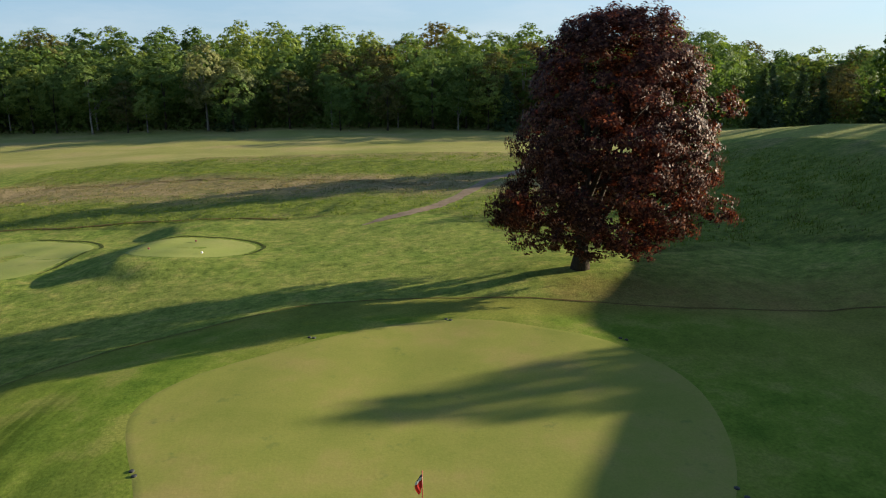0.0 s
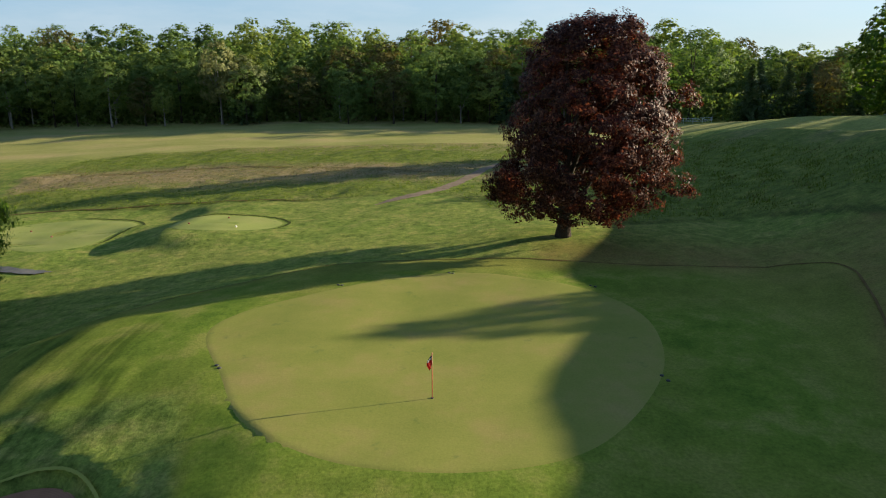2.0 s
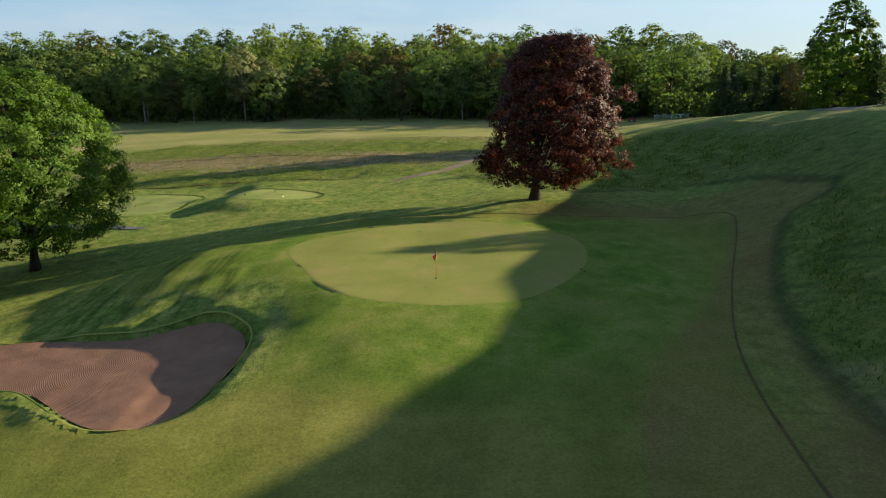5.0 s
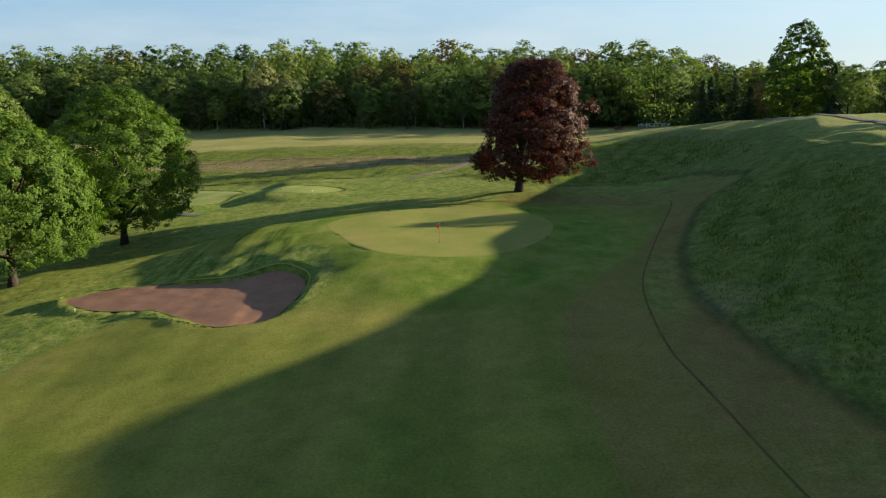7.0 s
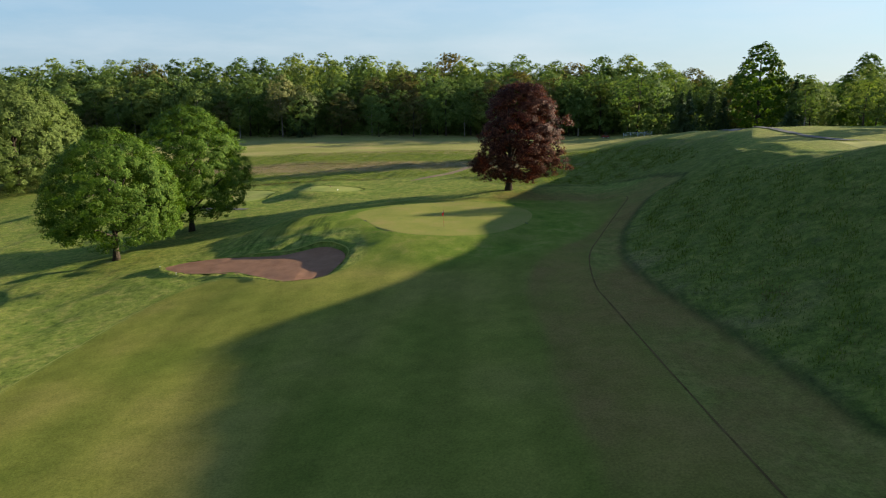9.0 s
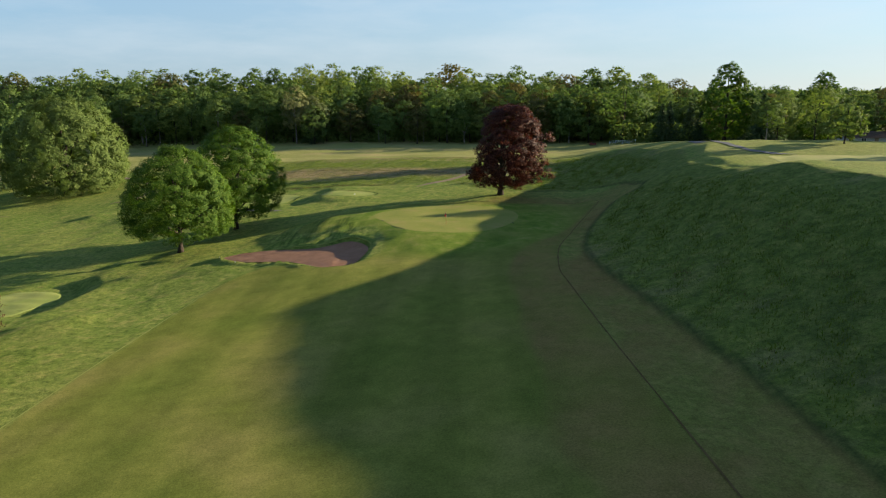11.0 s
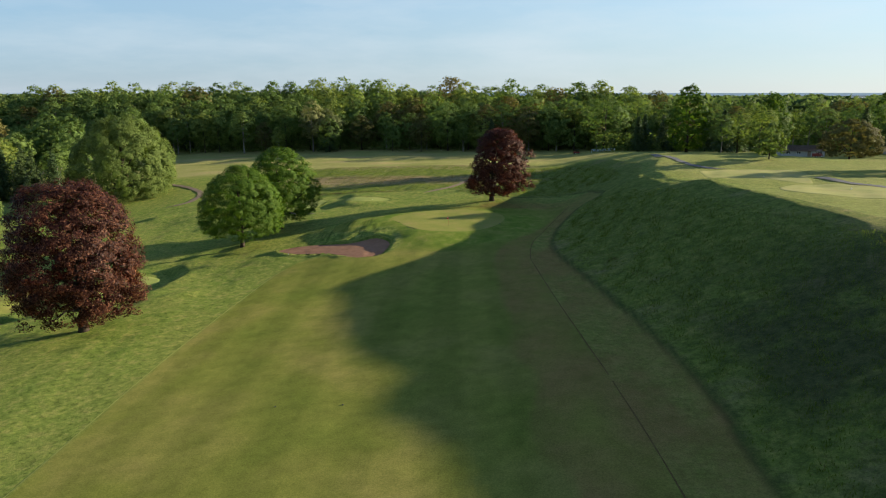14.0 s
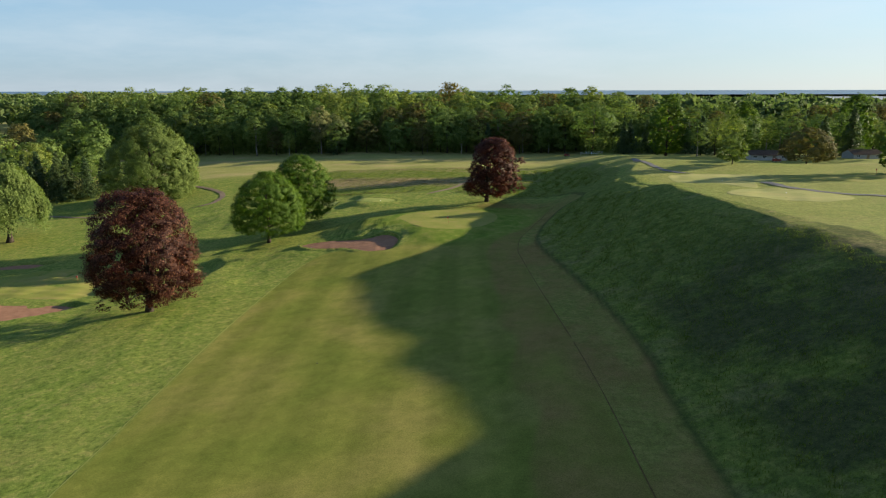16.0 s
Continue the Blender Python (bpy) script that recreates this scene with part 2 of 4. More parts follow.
BARK = bark_material("bark", (0.022, 0.017, 0.013), (0.065, 0.050, 0.038))
BARK_PALE = bark_material("pale_bark", (0.13, 0.115, 0.095), (0.27, 0.245, 0.21))
RED_LEAF = leaf_material("copper_leaf", [(0.0, (0.024, 0.009, 0.009)), (0.55, (0.054, 0.020, 0.014)), (0.85, (0.120, 0.052, 0.030)), (1.0, (0.200, 0.096, 0.058))], (1.2, 0.7, 0.5), 0.05, 0.5, 0.1)
MAPLE_LEAF = leaf_material("maple_leaf", [(0.0, (0.040, 0.084, 0.011)), (0.6, (0.064, 0.116, 0.015)), (0.9, (0.100, 0.152, 0.022)), (1.0, (0.150, 0.200, 0.045))], (1.6, 1.7, 0.6), 0.05, 0.6, 0.08)
WILLOW_LEAF = leaf_material("willow_leaf", [(0.0, (0.076, 0.112, 0.028)), (0.6, (0.104, 0.142, 0.038)), (1.0, (0.136, 0.170, 0.052))], (1.4, 1.5, 0.8), 0.06, 0.7, 0.08)
WOOD_LEAF = leaf_material("woodland_leaf", [(0.0, (0.080, 0.126, 0.036)), (0.6, (0.112, 0.164, 0.046)), (1.0, (0.146, 0.190, 0.060))], (1.5, 1.6, 0.8), 0.30, 0.7, 0.06)
HAZY_ROOF = plain_material("pale_roof_sheet", (0.55, 0.57, 0.60), (0.68, 0.70, 0.72), 0.3, 0.6)
SIDING = plain_material("grey_white_siding", (0.30, 0.29, 0.27), (0.40, 0.39, 0.36), 0.8, 0.8)
SHINGLE = plain_material("brown_shingles", (0.10, 0.075, 0.06), (0.17, 0.13, 0.10), 1.5, 0.9)
PANE = plain_material("dark_window_glass", (0.015, 0.018, 0.02), (0.03, 0.035, 0.04), 0.5, 0.08, 0.0, 0)
RED_PAINT = plain_material("red_vehicle_paint", (0.17, 0.025, 0.02), (0.22, 0.04, 0.03), 1.0, 0.35, 0.0, 0)
STEEL = plain_material("galvanised_steel", (0.55, 0.56, 0.57), (0.66, 0.67, 0.68), 3.0, 0.5, 0.2)
TIMBER = plain_material("weathered_timber", (0.16, 0.11, 0.07), (0.28, 0.20, 0.13), 3.0, 0.85)
FLAG_RED = plain_material("red_flag_cloth", (0.55, 0.03, 0.025), (0.65, 0.05, 0.035), 6.0, 0.8)
FLAG_BLUE = plain_material("blue_flag_cloth", (0.02, 0.03, 0.10), (0.03, 0.045, 0.14), 6.0, 0.8)
PALE_LEAF = leaf_material("pale_leaf", [(0.0, (0.110, 0.135, 0.055)), (1.0, (0.175, 0.190, 0.090))], (1.3, 1.3, 0.9), 0.15, 0.7, 0.08)
BROWN_LEAF = leaf_material("russet_leaf", [(0.0, (0.085, 0.090, 0.030)), (1.0, (0.140, 0.130, 0.048))], (1.3, 1.2, 0.7), 0.2, 0.7, 0.08)
NEEDLE = leaf_material("needles", [(0.0, (0.034, 0.062, 0.022)), (1.0, (0.075, 0.112, 0.040))], (1.0, 1.2, 0.7), 0.2, 0.6, 0.25)
BLADE = leaf_material("grass_blade", [(0.0, (0.062, 0.092, 0.014)), (0.7, (0.098, 0.134, 0.020)), (1.0, (0.150, 0.162, 0.034))], (1.4, 1.5, 0.7), 0.0, 0.85, 0.04)
STRAW = leaf_material("dry_grass_blade", [(0.0, (0.085, 0.085, 0.030)), (0.6, (0.125, 0.105, 0.045)), (1.0, (0.165, 0.130, 0.062))], (1.3, 1.2, 0.8), 0.0, 0.85, 0.05)
WATER = plain_material("open_water", (0.045, 0.085, 0.125), (0.060, 0.105, 0.145), 0.002, 0.4, 0.0, 0)
WHITE = plain_material("white_paint", (0.62, 0.62, 0.60), (0.78, 0.78, 0.76), 2.0, 0.5)
DARK = plain_material("dark_plastic", (0.012, 0.012, 0.012), (0.03, 0.03, 0.03), 8.0, 0.6)


# ---- shape of the land: heights in metres over the plan ----
def ease(u):
    u = np.clip(u, 0.0, 1.0)
    return u * u * u * (u * (6 * u - 15) + 10)


def along(v, knots, values):
    """Smooth curve through knots."""
    i = np.clip(np.searchsorted(knots, v) - 1, 0, len(knots) - 2)
    k, h = np.asarray(knots, float), np.asarray(values, float)
    m = np.gradient(h, k)
    w = k[i + 1] - k[i]
    u = np.clip((v - k[i]) / w, 0, 1)
    return ((2 * u**3 - 3 * u**2 + 1) * h[i] + (u**3 - 2 * u**2 + u) * w * m[i]
            + (3 * u**2 - 2 * u**3) * h[i + 1] + (u**3 - u**2) * w * m[i + 1])


def hill(x, y, cx, cy, rx, ry, turn, height):
    """A rounded mound (or hollow) with an elliptical foot."""
    a = math.radians(turn)
    u = ((x - cx) * math.cos(a) + (y - cy) * math.sin(a)) / rx
    v = (-(x - cx) * math.sin(a) + (y - cy) * math.cos(a)) / ry
    return height * np.exp(-(u * u + v * v))


def ripple(x, y, size, seed):
    """Gentle unevenness, between about -1 and 1."""
    p = np.random.RandomState(seed)
    z = np.zeros_like(x, dtype=float)
    for n in range(6):
        a, f = p.uniform(0, 6.283), p.uniform(0.7, 1.5) / size
        z += np.sin((x * math.cos(a) + y * math.sin(a)) * f * 6.283 + p.uniform(0, 6.283))
    return z / 3.5


def loop(points, steps=12):
    """Closed smooth outline through a few corner points."""
    p = np.array(points, float)
    n, out = len(p), []
    for i in range(n):
        a, b, c, d = p[i - 1], p[i], p[(i + 1) % n], p[(i + 2) % n]
        for s in range(steps):
            t = s / steps
            out.append(0.5 * (2 * b + (c - a) * t + (2 * a - 5 * b + 4 * c - d) * t * t + (3 * b - a - 3 * c + d) * t**3))
    return np.array(out)


def strip(points, steps=10):
    """Open smooth line through a few points."""
    p = np.array(points, float)
    p = np.vstack([2 * p[0] - p[1], p, 2 * p[-1] - p[-2]])
    out = []
    for i in range(1, len(p) - 2):
        a, b, c, d = p[i - 1], p[i], p[i + 1], p[i + 2]
        for s in range(steps):
            t = s / steps
            out.append(0.5 * (2 * b + (c - a) * t + (2 * a - 5 * b + 4 * c - d) * t * t + (3 * b - a - 3 * c + d) * t**3))
    out.append(p[-2])
    return np.array(out)


def inside(x, y, outline):
    """Signed distance to a closed outline, positive inside."""
    shape = np.shape(x)
    px, py = np.ravel(x), np.ravel(y)
    best, odd = np.full(px.shape, 1e9), np.zeros(px.shape, bool)
    lo, hi = outline.min(0) - 25, outline.max(0) + 25
    near = np.nonzero((px > lo[0]) & (px < hi[0]) & (py > lo[1]) & (py < hi[1]))[0]
    qx, qy = px[near], py[near]
    bn, on = np.full(qx.shape, 1e9), np.zeros(qx.shape, bool)
    for (ax, ay), (bx, by) in zip(outline, np.roll(outline, -1, axis=0)):
        dx, dy = bx - ax, by - ay
        t = np.clip(((qx - ax) * dx + (qy - ay) * dy) / (dx * dx + dy * dy + 1e-12), 0, 1)
        bn = np.minimum(bn, (qx - ax - t * dx) ** 2 + (qy - ay - t * dy) ** 2)
        if abs(dy) > 1e-12:
            on ^= ((ay > qy) != (by > qy)) & (qx < ax + (qy - ay) / dy * dx)
    best[near], odd[near] = bn, on
    d = np.sqrt(best)
    return np.where(odd, d, -np.minimum(d, 25.0)).reshape(shape)


def off_line(x, y, line):
    """Distance to an open line, capped at 30 m."""
    shape = np.shape(x)
    px, py = np.ravel(x), np.ravel(y)
    best = np.full(px.shape, 900.0)
    lo, hi = line.min(0) - 30, line.max(0) + 30
    near = np.nonzero((px > lo[0]) & (px < hi[0]) & (py > lo[1]) & (py < hi[1]))[0]
    qx, qy, bn = px[near], py[near], np.full(len(near), 900.0)
    for (ax, ay), (bx, by) in zip(line[:-1], line[1:]):
        dx, dy = bx - ax, by - ay
        t = np.clip(((qx - ax) * dx + (qy - ay) * dy) / (dx * dx + dy * dy + 1e-12), 0, 1)
        bn = np.minimum(bn, (qx - ax - t * dx) ** 2 + (qy - ay - t * dy) ** 2)
    best[near] = bn
    return np.sqrt(best).reshape(shape)


GREEN = loop([(-14.7, 29.4), (-12.0, 23.4), (-9.2, 18.2), (-4.5, 14.9), (1.2, 14.3), (6.5, 16.3), (11.1, 22.8), (12.9, 29.0),
              (12.6, 34.0), (9.9, 38.6), (4.6, 41.6), (-0.3, 42.4), (-5.1, 40.4), (-9.6, 37.0), (-13.3, 33.6)])
BUNKER = loop([(-38.1, 13.8), (-36.4, 16.1), (-31.7, 16.9), (-26.7, 16.1), (-22.9, 15.6), (-20.2, 16.3), (-16.7, 16.4), (-14.5, 14.5), (-13.5, 12.4), (-13.2, 9.9), (-13.7, 7.1), (-14.7, 4.0), (-16.2, 2.3), (-18.5, 2.2), (-21.3, 3.9), (-23.9, 6.2), (-26.2, 7.9), (-29.8, 9.0), (-33.7, 10.2)])
BUNKER_LEFT = loop([(-104.0, -15.5), (-95.0, -14.6), (-86.0, -15.6), (-79.0, -18.0), (-80.0, -21.0), (-85.0, -25.0), (-94.0, -26.5), (-104.0, -26.0)])
BUNKER_LOW = loop([(-122.0, 19.5), (-115.0, 23.0), (-109.5, 21.8), (-112.0, 17.5), (-119.0, 15.5)])
SINK = 0.3
LOW_GREEN = loop([(-110.0, -8.0), (-108.0, 10.0), (-98.0, 15.0), (-88.0, 13.0), (-83.5, 4.0), (-82.0, -6.0), (-85.0, -12.0), (-96.0, -12.0)])
LOW_TEE = loop([(-72.0, 2.0), (-69.0, 7.5), (-63.0, 7.0), (-60.8, 2.6), (-63.0, -5.0), (-68.0, -7.0), (-71.5, -4.0)])
TEE_NEAR = loop([(-31.8, 66.9), (-30.6, 70.2), (-26.6, 71.6), (-21.4, 70.6), (-18.8, 68.4), (-19.2, 65.3), (-22.0, 63.4), (-26.0, 62.9), (-29.8, 64.2)])
TEE_FAR = loop([(-38.4, 74.4), (-41.5, 77.4), (-48.0, 78.6), (-54.0, 76.0), (-54.0, 69.0), (-48.0, 63.0), (-42.5, 61.4), (-39.6, 64.0), (-38.6, 69.0)])


HUMPS = [(-88, 68, 5, 3, 10, 1.0), (-51, 9.5, 4, 1.8, 20, 0.5), (-50, -13, 6, 2.5, 35, 0.7), (-57, 12, 6, 2, 10, 0.5), (-46, 3, 5, 2, 30, 0.35), (-66, -12, 7, 3, 20, 0.8), (-55, 2, 4, 2, 40, 0.5), (-33, 63.5, 3.5, 5, 0, 0.5), (-75, 112, 9, 4, 5, 1.0), (-40, 118, 12, 4, 0, 0.7), (-12, 128, 14, 4, 0, 0.6), (-62, 96, 10, 4, 10, 0.7)]


def bunker_floor(x, y):
    return -2.95 + 0.095 * np.minimum(x + 18, 0) + 0.03 * (y - 8)


def bunker_rim(x, y):
    return 0.3 + 1.0 * ease((x + 23) / 8) * ease((y - 2) / 9)


def sand_level(pit, x, y):
    if pit is BUNKER:  # the raked sand sweeps up to the rim
        return bunker_floor(x, y) + 0.6 * (bunker_rim(x, y) - 0.3) * ease(1 - inside(x, y, BUNKER) / 4.0)
    return {id(BUNKER_LEFT): -11.2, id(BUNKER_LOW): -12.0}[id(pit)] + 0 * x


PATH_LINE = [(26, 150), (18, 128), (12, 113), (7, 104), (1, 88), (-3, 81.5), (-6, 78.5), (-9, 75.5)]


def ground(x, y):
    x, y = np.asarray(x, float), np.asarray(y, float)
    # valley side falling away to the left
    v = y + 0.9 * x
    fall = along(v, [-200, -40, -21, 0, 40, 90, 150, 260], [1, 1, 0.93, 0.74, 0.48, 0.23, 0.04, 0.0])
    far = along(y, [-200, 0, 60, 120, 200, 300, 600], [-0.6, -0.4, 0.4, 0.9, 1.7, 2.6, 2.0])
    far = far + 6.0 * ease((y - 212) / 70) * ease((430 - y) / 110)
    far = far + 17.9 * ease((y - 1050) / 500)
    far = far + 22.0 * ease((x - 150) / 500) * ease((y - 600) / 700)
    z = far - 12.2 * np.tanh(np.maximum(14 - x, 0) / 100) * fall + hill(x, y, -19, 1, 13, 9, 0, 0.75)
    # the bank and the level ground above it
    toe = along(y, [-300, -80, -30, 0, 10, 25, 45, 70, 110, 180, 300], [25, 25, 22, 19.5, 20, 22, 26, 30, 32, 40, 55])
    crest = along(y, [-300, -80, -45, -30, -10, 5, 35, 50, 66, 120, 180, 300], [63, 63, 60, 57, 54, 52.5, 51, 54, 61, 67, 74, 90])
    top = along(y, [-300, -110, -84, -75, -66, -56, -47, -39, -30, -18, 0, 6, 13, 22, 35, 42, 50, 66, 90, 120, 150, 190, 260, 600],
                [13.3, 13.54, 13.57, 11.91, 11.72, 11.81, 12.29, 11.92, 12.32, 12.50, 12.56, 12.8, 11.5, 10.6, 10.8, 10.2, 10.6, 11.6, 9.9, 8.2, 5.6, 3.0, 3.2, 2.5])
    u = (x - toe) / (crest - toe)
    z = z + (top - z) * (0.35 * ease(u) + 0.65 * np.clip(u, 0, 1))
    # green and its shoulders
    g = inside(x, y, GREEN)
    flat = ease((g + 0.9) / 0.9)
    table = 0.012 * (y - 26)
    steeper = 0.13 + 0.03 * ease((inside(x, y, BUNKER) + 16) / 14)
    shoulder = table - steeper * np.maximum(-g - 0.6, 0)
    reach = (g + 24.8) / 20.0
    z = z + (0.6 * ease(reach) + 0.4 * np.clip(reach, 0, 1)) * np.maximum(shoulder - z, 0)
    z = z * (1 - flat) + flat * table
    z = z + hill(x, y, -35, 23.5, 8.5, 7.5, 0, 0.55)
    # knoll under the copper maple, shelves in the valley side, swells on the level above the bank
    z = z + hill(x, y, 10.8, 53, 9, 7, 0, 0.8) + hill(x, y, -57, -34, 15, 26, 0, 1.4) + hill(x, y, -48, 22, 8, 9, 0, 0.7) + hill(x, y, -37, 10, 13, 7, 0, 0.6)
    z = z + hill(x, y, 86, 54, 22, 13, 0, 1.0) + hill(x, y, 120, 80, 22, 16, 0, -1.6) + hill(x, y, 37, 31, 7, 9, 0, 0.6)
    for cx, cy, rx, ry, turn, height in HUMPS:
        z = z + hill(x, y, cx, cy, rx, ry, turn, height)
    # sand pits
    for pit in (BUNKER, BUNKER_LEFT, BUNKER_LOW):
        d = inside(x, y, pit)
        if pit is BUNKER:
            out = np.maximum(-d - 0.4, 0)
            z = np.minimum(z, bunker_floor(x, y) + bunker_rim(x, y) + 0.19 * out + 0.5 * np.maximum(out - 9, 0) ** 2)
            z = np.where(d > -3, np.maximum(z, bunker_floor(x, y) + 0.12 - 0.5 * out), z)
        z = z + 0.07 * np.exp(-((d + 0.9) / 0.8) ** 2)
        k = ease((d + 0.5) / 0.6)
        z = z * (1 - k) + k * (sand_level(pit, x, y) - SINK)
    for tee, level in ((TEE_NEAR, -1.1), (TEE_FAR, -3.0), (LOW_TEE, -8.9), (LOW_GREEN, -11.0)):
        soft = 11.0 if tee is TEE_FAR else 6.5
        k = ease((inside(x, y, tee) + soft) / (soft - 0.3))
        z = z * (1 - k) + k * level
    z = z + hill(x, y, -35.6, 70.5, 3.2, 3.6, 0, 0.8)
    lively = 0.35 + 0.65 * ease((-g - 1.0) / 6.0)
    lively = lively * (1 - 0.75 * ease((x + 46) / 6) * ease((20 - x) / 6) * ease((10 - y) / 10))
    z = z + lively * (0.16 * ripple(x, y, 23, 3) + 0.075 * ripple(x, y, 9, 4) + 0.03 * ripple(x, y, 4.2, 5))
    wild = ease((-44 - x) / 5) * ease((72 - y) / 10) * ease((y + 90) / 20)
    z = z + wild * (0.09 * ripple(x, y, 8, 14) + 0.07 * ripple(x, y, 4.2, 15))
    return z
# ---- end of the shape of the land ----


# ---- building helpers ----
def mesh_object(name, verts, faces, mat, parent=None, smooth=True):
    me = bpy.data.meshes.new(name)
    if isinstance(faces, np.ndarray):
        k = faces.shape[1]
        me.vertices.add(len(verts))
        me.vertices.foreach_set("co", np.asarray(verts, np.float32).ravel())
        me.loops.add(faces.size)
        me.loops.foreach_set("vertex_index", faces.astype(np.int32).ravel())
        me.polygons.add(len(faces))
        me.polygons.foreach_set("loop_start", np.arange(0, faces.size, k, dtype=np.int32))
        me.update(calc_edges=True)
    else:
        me.from_pydata([tuple(v) for v in verts], [], faces)
    me.materials.append(mat)
    if smooth:
        me.shade_smooth()
    ob = new(name, me)
    if parent:
        ob.parent = parent
    return ob


def part(name, bm, mat, parent, label=""):
    me = bpy.data.meshes.new(name)
    bm.to_mesh(me)
    bm.free()
    me.materials.append(mat)
    ob = new(name, me)
    ob.parent = parent
    return tagged(ob, label) if label else ob


def tube(bm, points, radii, sides=8):
    """A tapered round limb through points."""
    rings = []
    pts = [Vector(p) for p in points]
    for i, (p, r) in enumerate(zip(pts, radii)):
        way = (pts[min(i + 1, len(pts) - 1)] - pts[max(i - 1, 0)]).normalized()
        side = way.orthogonal().normalized() if abs(way.z) < 0.9 else Vector((1, 0, 0))
        side = (side - way * side.dot(way)).normalized()
        other = way.cross(side)
        rings.append([bm.verts.new(p + (side * math.cos(a) + other * math.sin(a)) * r) for a in [6.28319 * k / sides for k in range(sides)]])
    for a, b in zip(rings, rings[1:]):
        for k in range(sides):
            bm.faces.new((a[k], a[(k + 1) % sides], b[(k + 1) % sides], b[k])).smooth = True
    bm.faces.new(rings[-1])
    bm.faces.new(rings[0][::-1])


def box(bm, x0, y0, z0, x1, y1, z1):
    v = [bm.verts.new(p) for p in ((x0, y0, z0), (x1, y0, z0), (x1, y1, z0), (x0, y1, z0), (x0, y0, z1), (x1, y0, z1), (x1, y1, z1), (x0, y1, z1))]
    for f in ((3, 2, 1, 0), (4, 5, 6, 7), (0, 1, 5, 4), (1, 2, 6, 5), (2, 3, 7, 6), (3, 0, 4, 7)):
        bm.faces.new([v[i] for i in f])


def gz(x, y):
    return float(ground(np.array([float(x)]), np.array([float(y)]))[0])


# ---- the ground: one sheet from the camera's feet to the horizon ----
FAIRWAY = loop([(-44, -260), (-43.5, -150), (-41.6, -93), (-40.5, -59), (-38.5, -32), (-35.4, -6), (-32, 3.5), (-27, 6), (-21, 3), (-15, 3), (-10.5, 9), (-13, 21), (-20, 22), (-27, 24),
                (-28.5, 29), (-26.5, 34), (-22, 39.5), (-16, 44.5), (-9, 48), (0, 48.6), (11, 45.6), (20, 44), (28, 43.5), (30.2, 41), (28, 33), (21.5, 18), (17, 5), (15.2, -9),
                (15.2, -16), (16.5, -41), (18.6, -76), (18.8, -99), (20, -160), (20, -260)], 8)
TALL = loop([(26, -300), (26, -103), (27, -72), (26, -50), (23, -25), (20.3, -3), (22, 10), (25.5, 20), (31, 30.5), (35.5, 32.5), (37.3, 36), (36.5, 52), (30, 61), (20, 59),
             (12, 61), (3, 73), (0, 79), (-12, 81), (-26, 81.5), (-41, 83), (-55, 85), (-70, 96), (-76, 120), (-70, 140), (-20, 144), (30, 140), (52, 120), (56, 90), (54, 66), (50, 50),
             (47, 35), (49, 18), (51.5, 5), (54.5, -10), (60, -30), (66, -45), (73, -70), (75, -100), (75, -300)], 8)


RUT = plain_material("bare_edge_soil", (0.075, 0.050, 0.018), (0.135, 0.092, 0.036), 0.6, 0.95)


EDGE_DARK = plain_material("dark_edge_grass", (0.030, 0.042, 0.010), (0.062, 0.070, 0.018), 0.9, 0.95)
EDGE_PALE = plain_material("pale_cut_grass", (0.190, 0.215, 0.045), (0.250, 0.255, 0.070), 1.0, 0.95)


def spaced(spans):
    out = [spans[0][0]]
    for a, b, step in spans:
        out += list(np.linspace(a, b, max(2, int(round(abs(b - a) / step)) + 1))[1:])
    return np.array(out)


xs = spaced([(-4800, -1200, 600), (-1200, -400, 80), (-400, -180, 12), (-180, -95, 2.4), (-95, -50, 1.2), (-50, 62, 0.62), (62, 130, 1.6), (130, 400, 14), (400, 1200, 80), (1200, 4800, 600)])
ys = spaced([(-900, -300, 60), (-300, -115, 5), (-115, -40, 1.1), (-40, 60, 0.62), (60, 130, 0.95), (130, 240, 2.2), (240, 500, 13), (500, 1500, 80), (1500, 4900, 400)])
GX, GY = np.meshgrid(xs, ys)
flatx, flaty = GX.ravel(), GY.ravel()
height = ground(flatx, flaty)
tall = ease((inside(flatx, flaty, TALL) + 0.3) / 0.6) * ease((off_line(flatx, flaty, strip(PATH_LINE)) - 1.0) / 0.8)
mown = ease((inside(flatx, flaty, FAIRWAY) + 0.2) / 0.5)
height = height + 0.22 * tall * ease((flatx - 16) / 4) - 0.25 * tall + 0.22 * tall * (1 + 0.5 * (1 - 0.75 * ease((flatx - 42) / 8)) * ripple(flatx, flaty, 5, 8))
height = height + 0.012 * (1 - mown) * (1 - tall) * ease((130 - flaty) / 20)
nx, ny = len(xs), len(ys)
idx = np.arange(nx * ny).reshape(ny, nx)
quads = np.stack([idx[:-1, :-1], idx[:-1, 1:], idx[1:, 1:], idx[1:, :-1]], -1).reshape(-1, 4)
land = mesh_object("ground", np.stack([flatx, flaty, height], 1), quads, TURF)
tagged(land, "rolling mown and rough golf course grass", "ground", kind="structure")


def lay(ob, name, values):
    a = ob.data.attributes.new(name, "FLOAT", "POINT")
    a.data.foreach_set("value", np.asarray(values, np.float32))


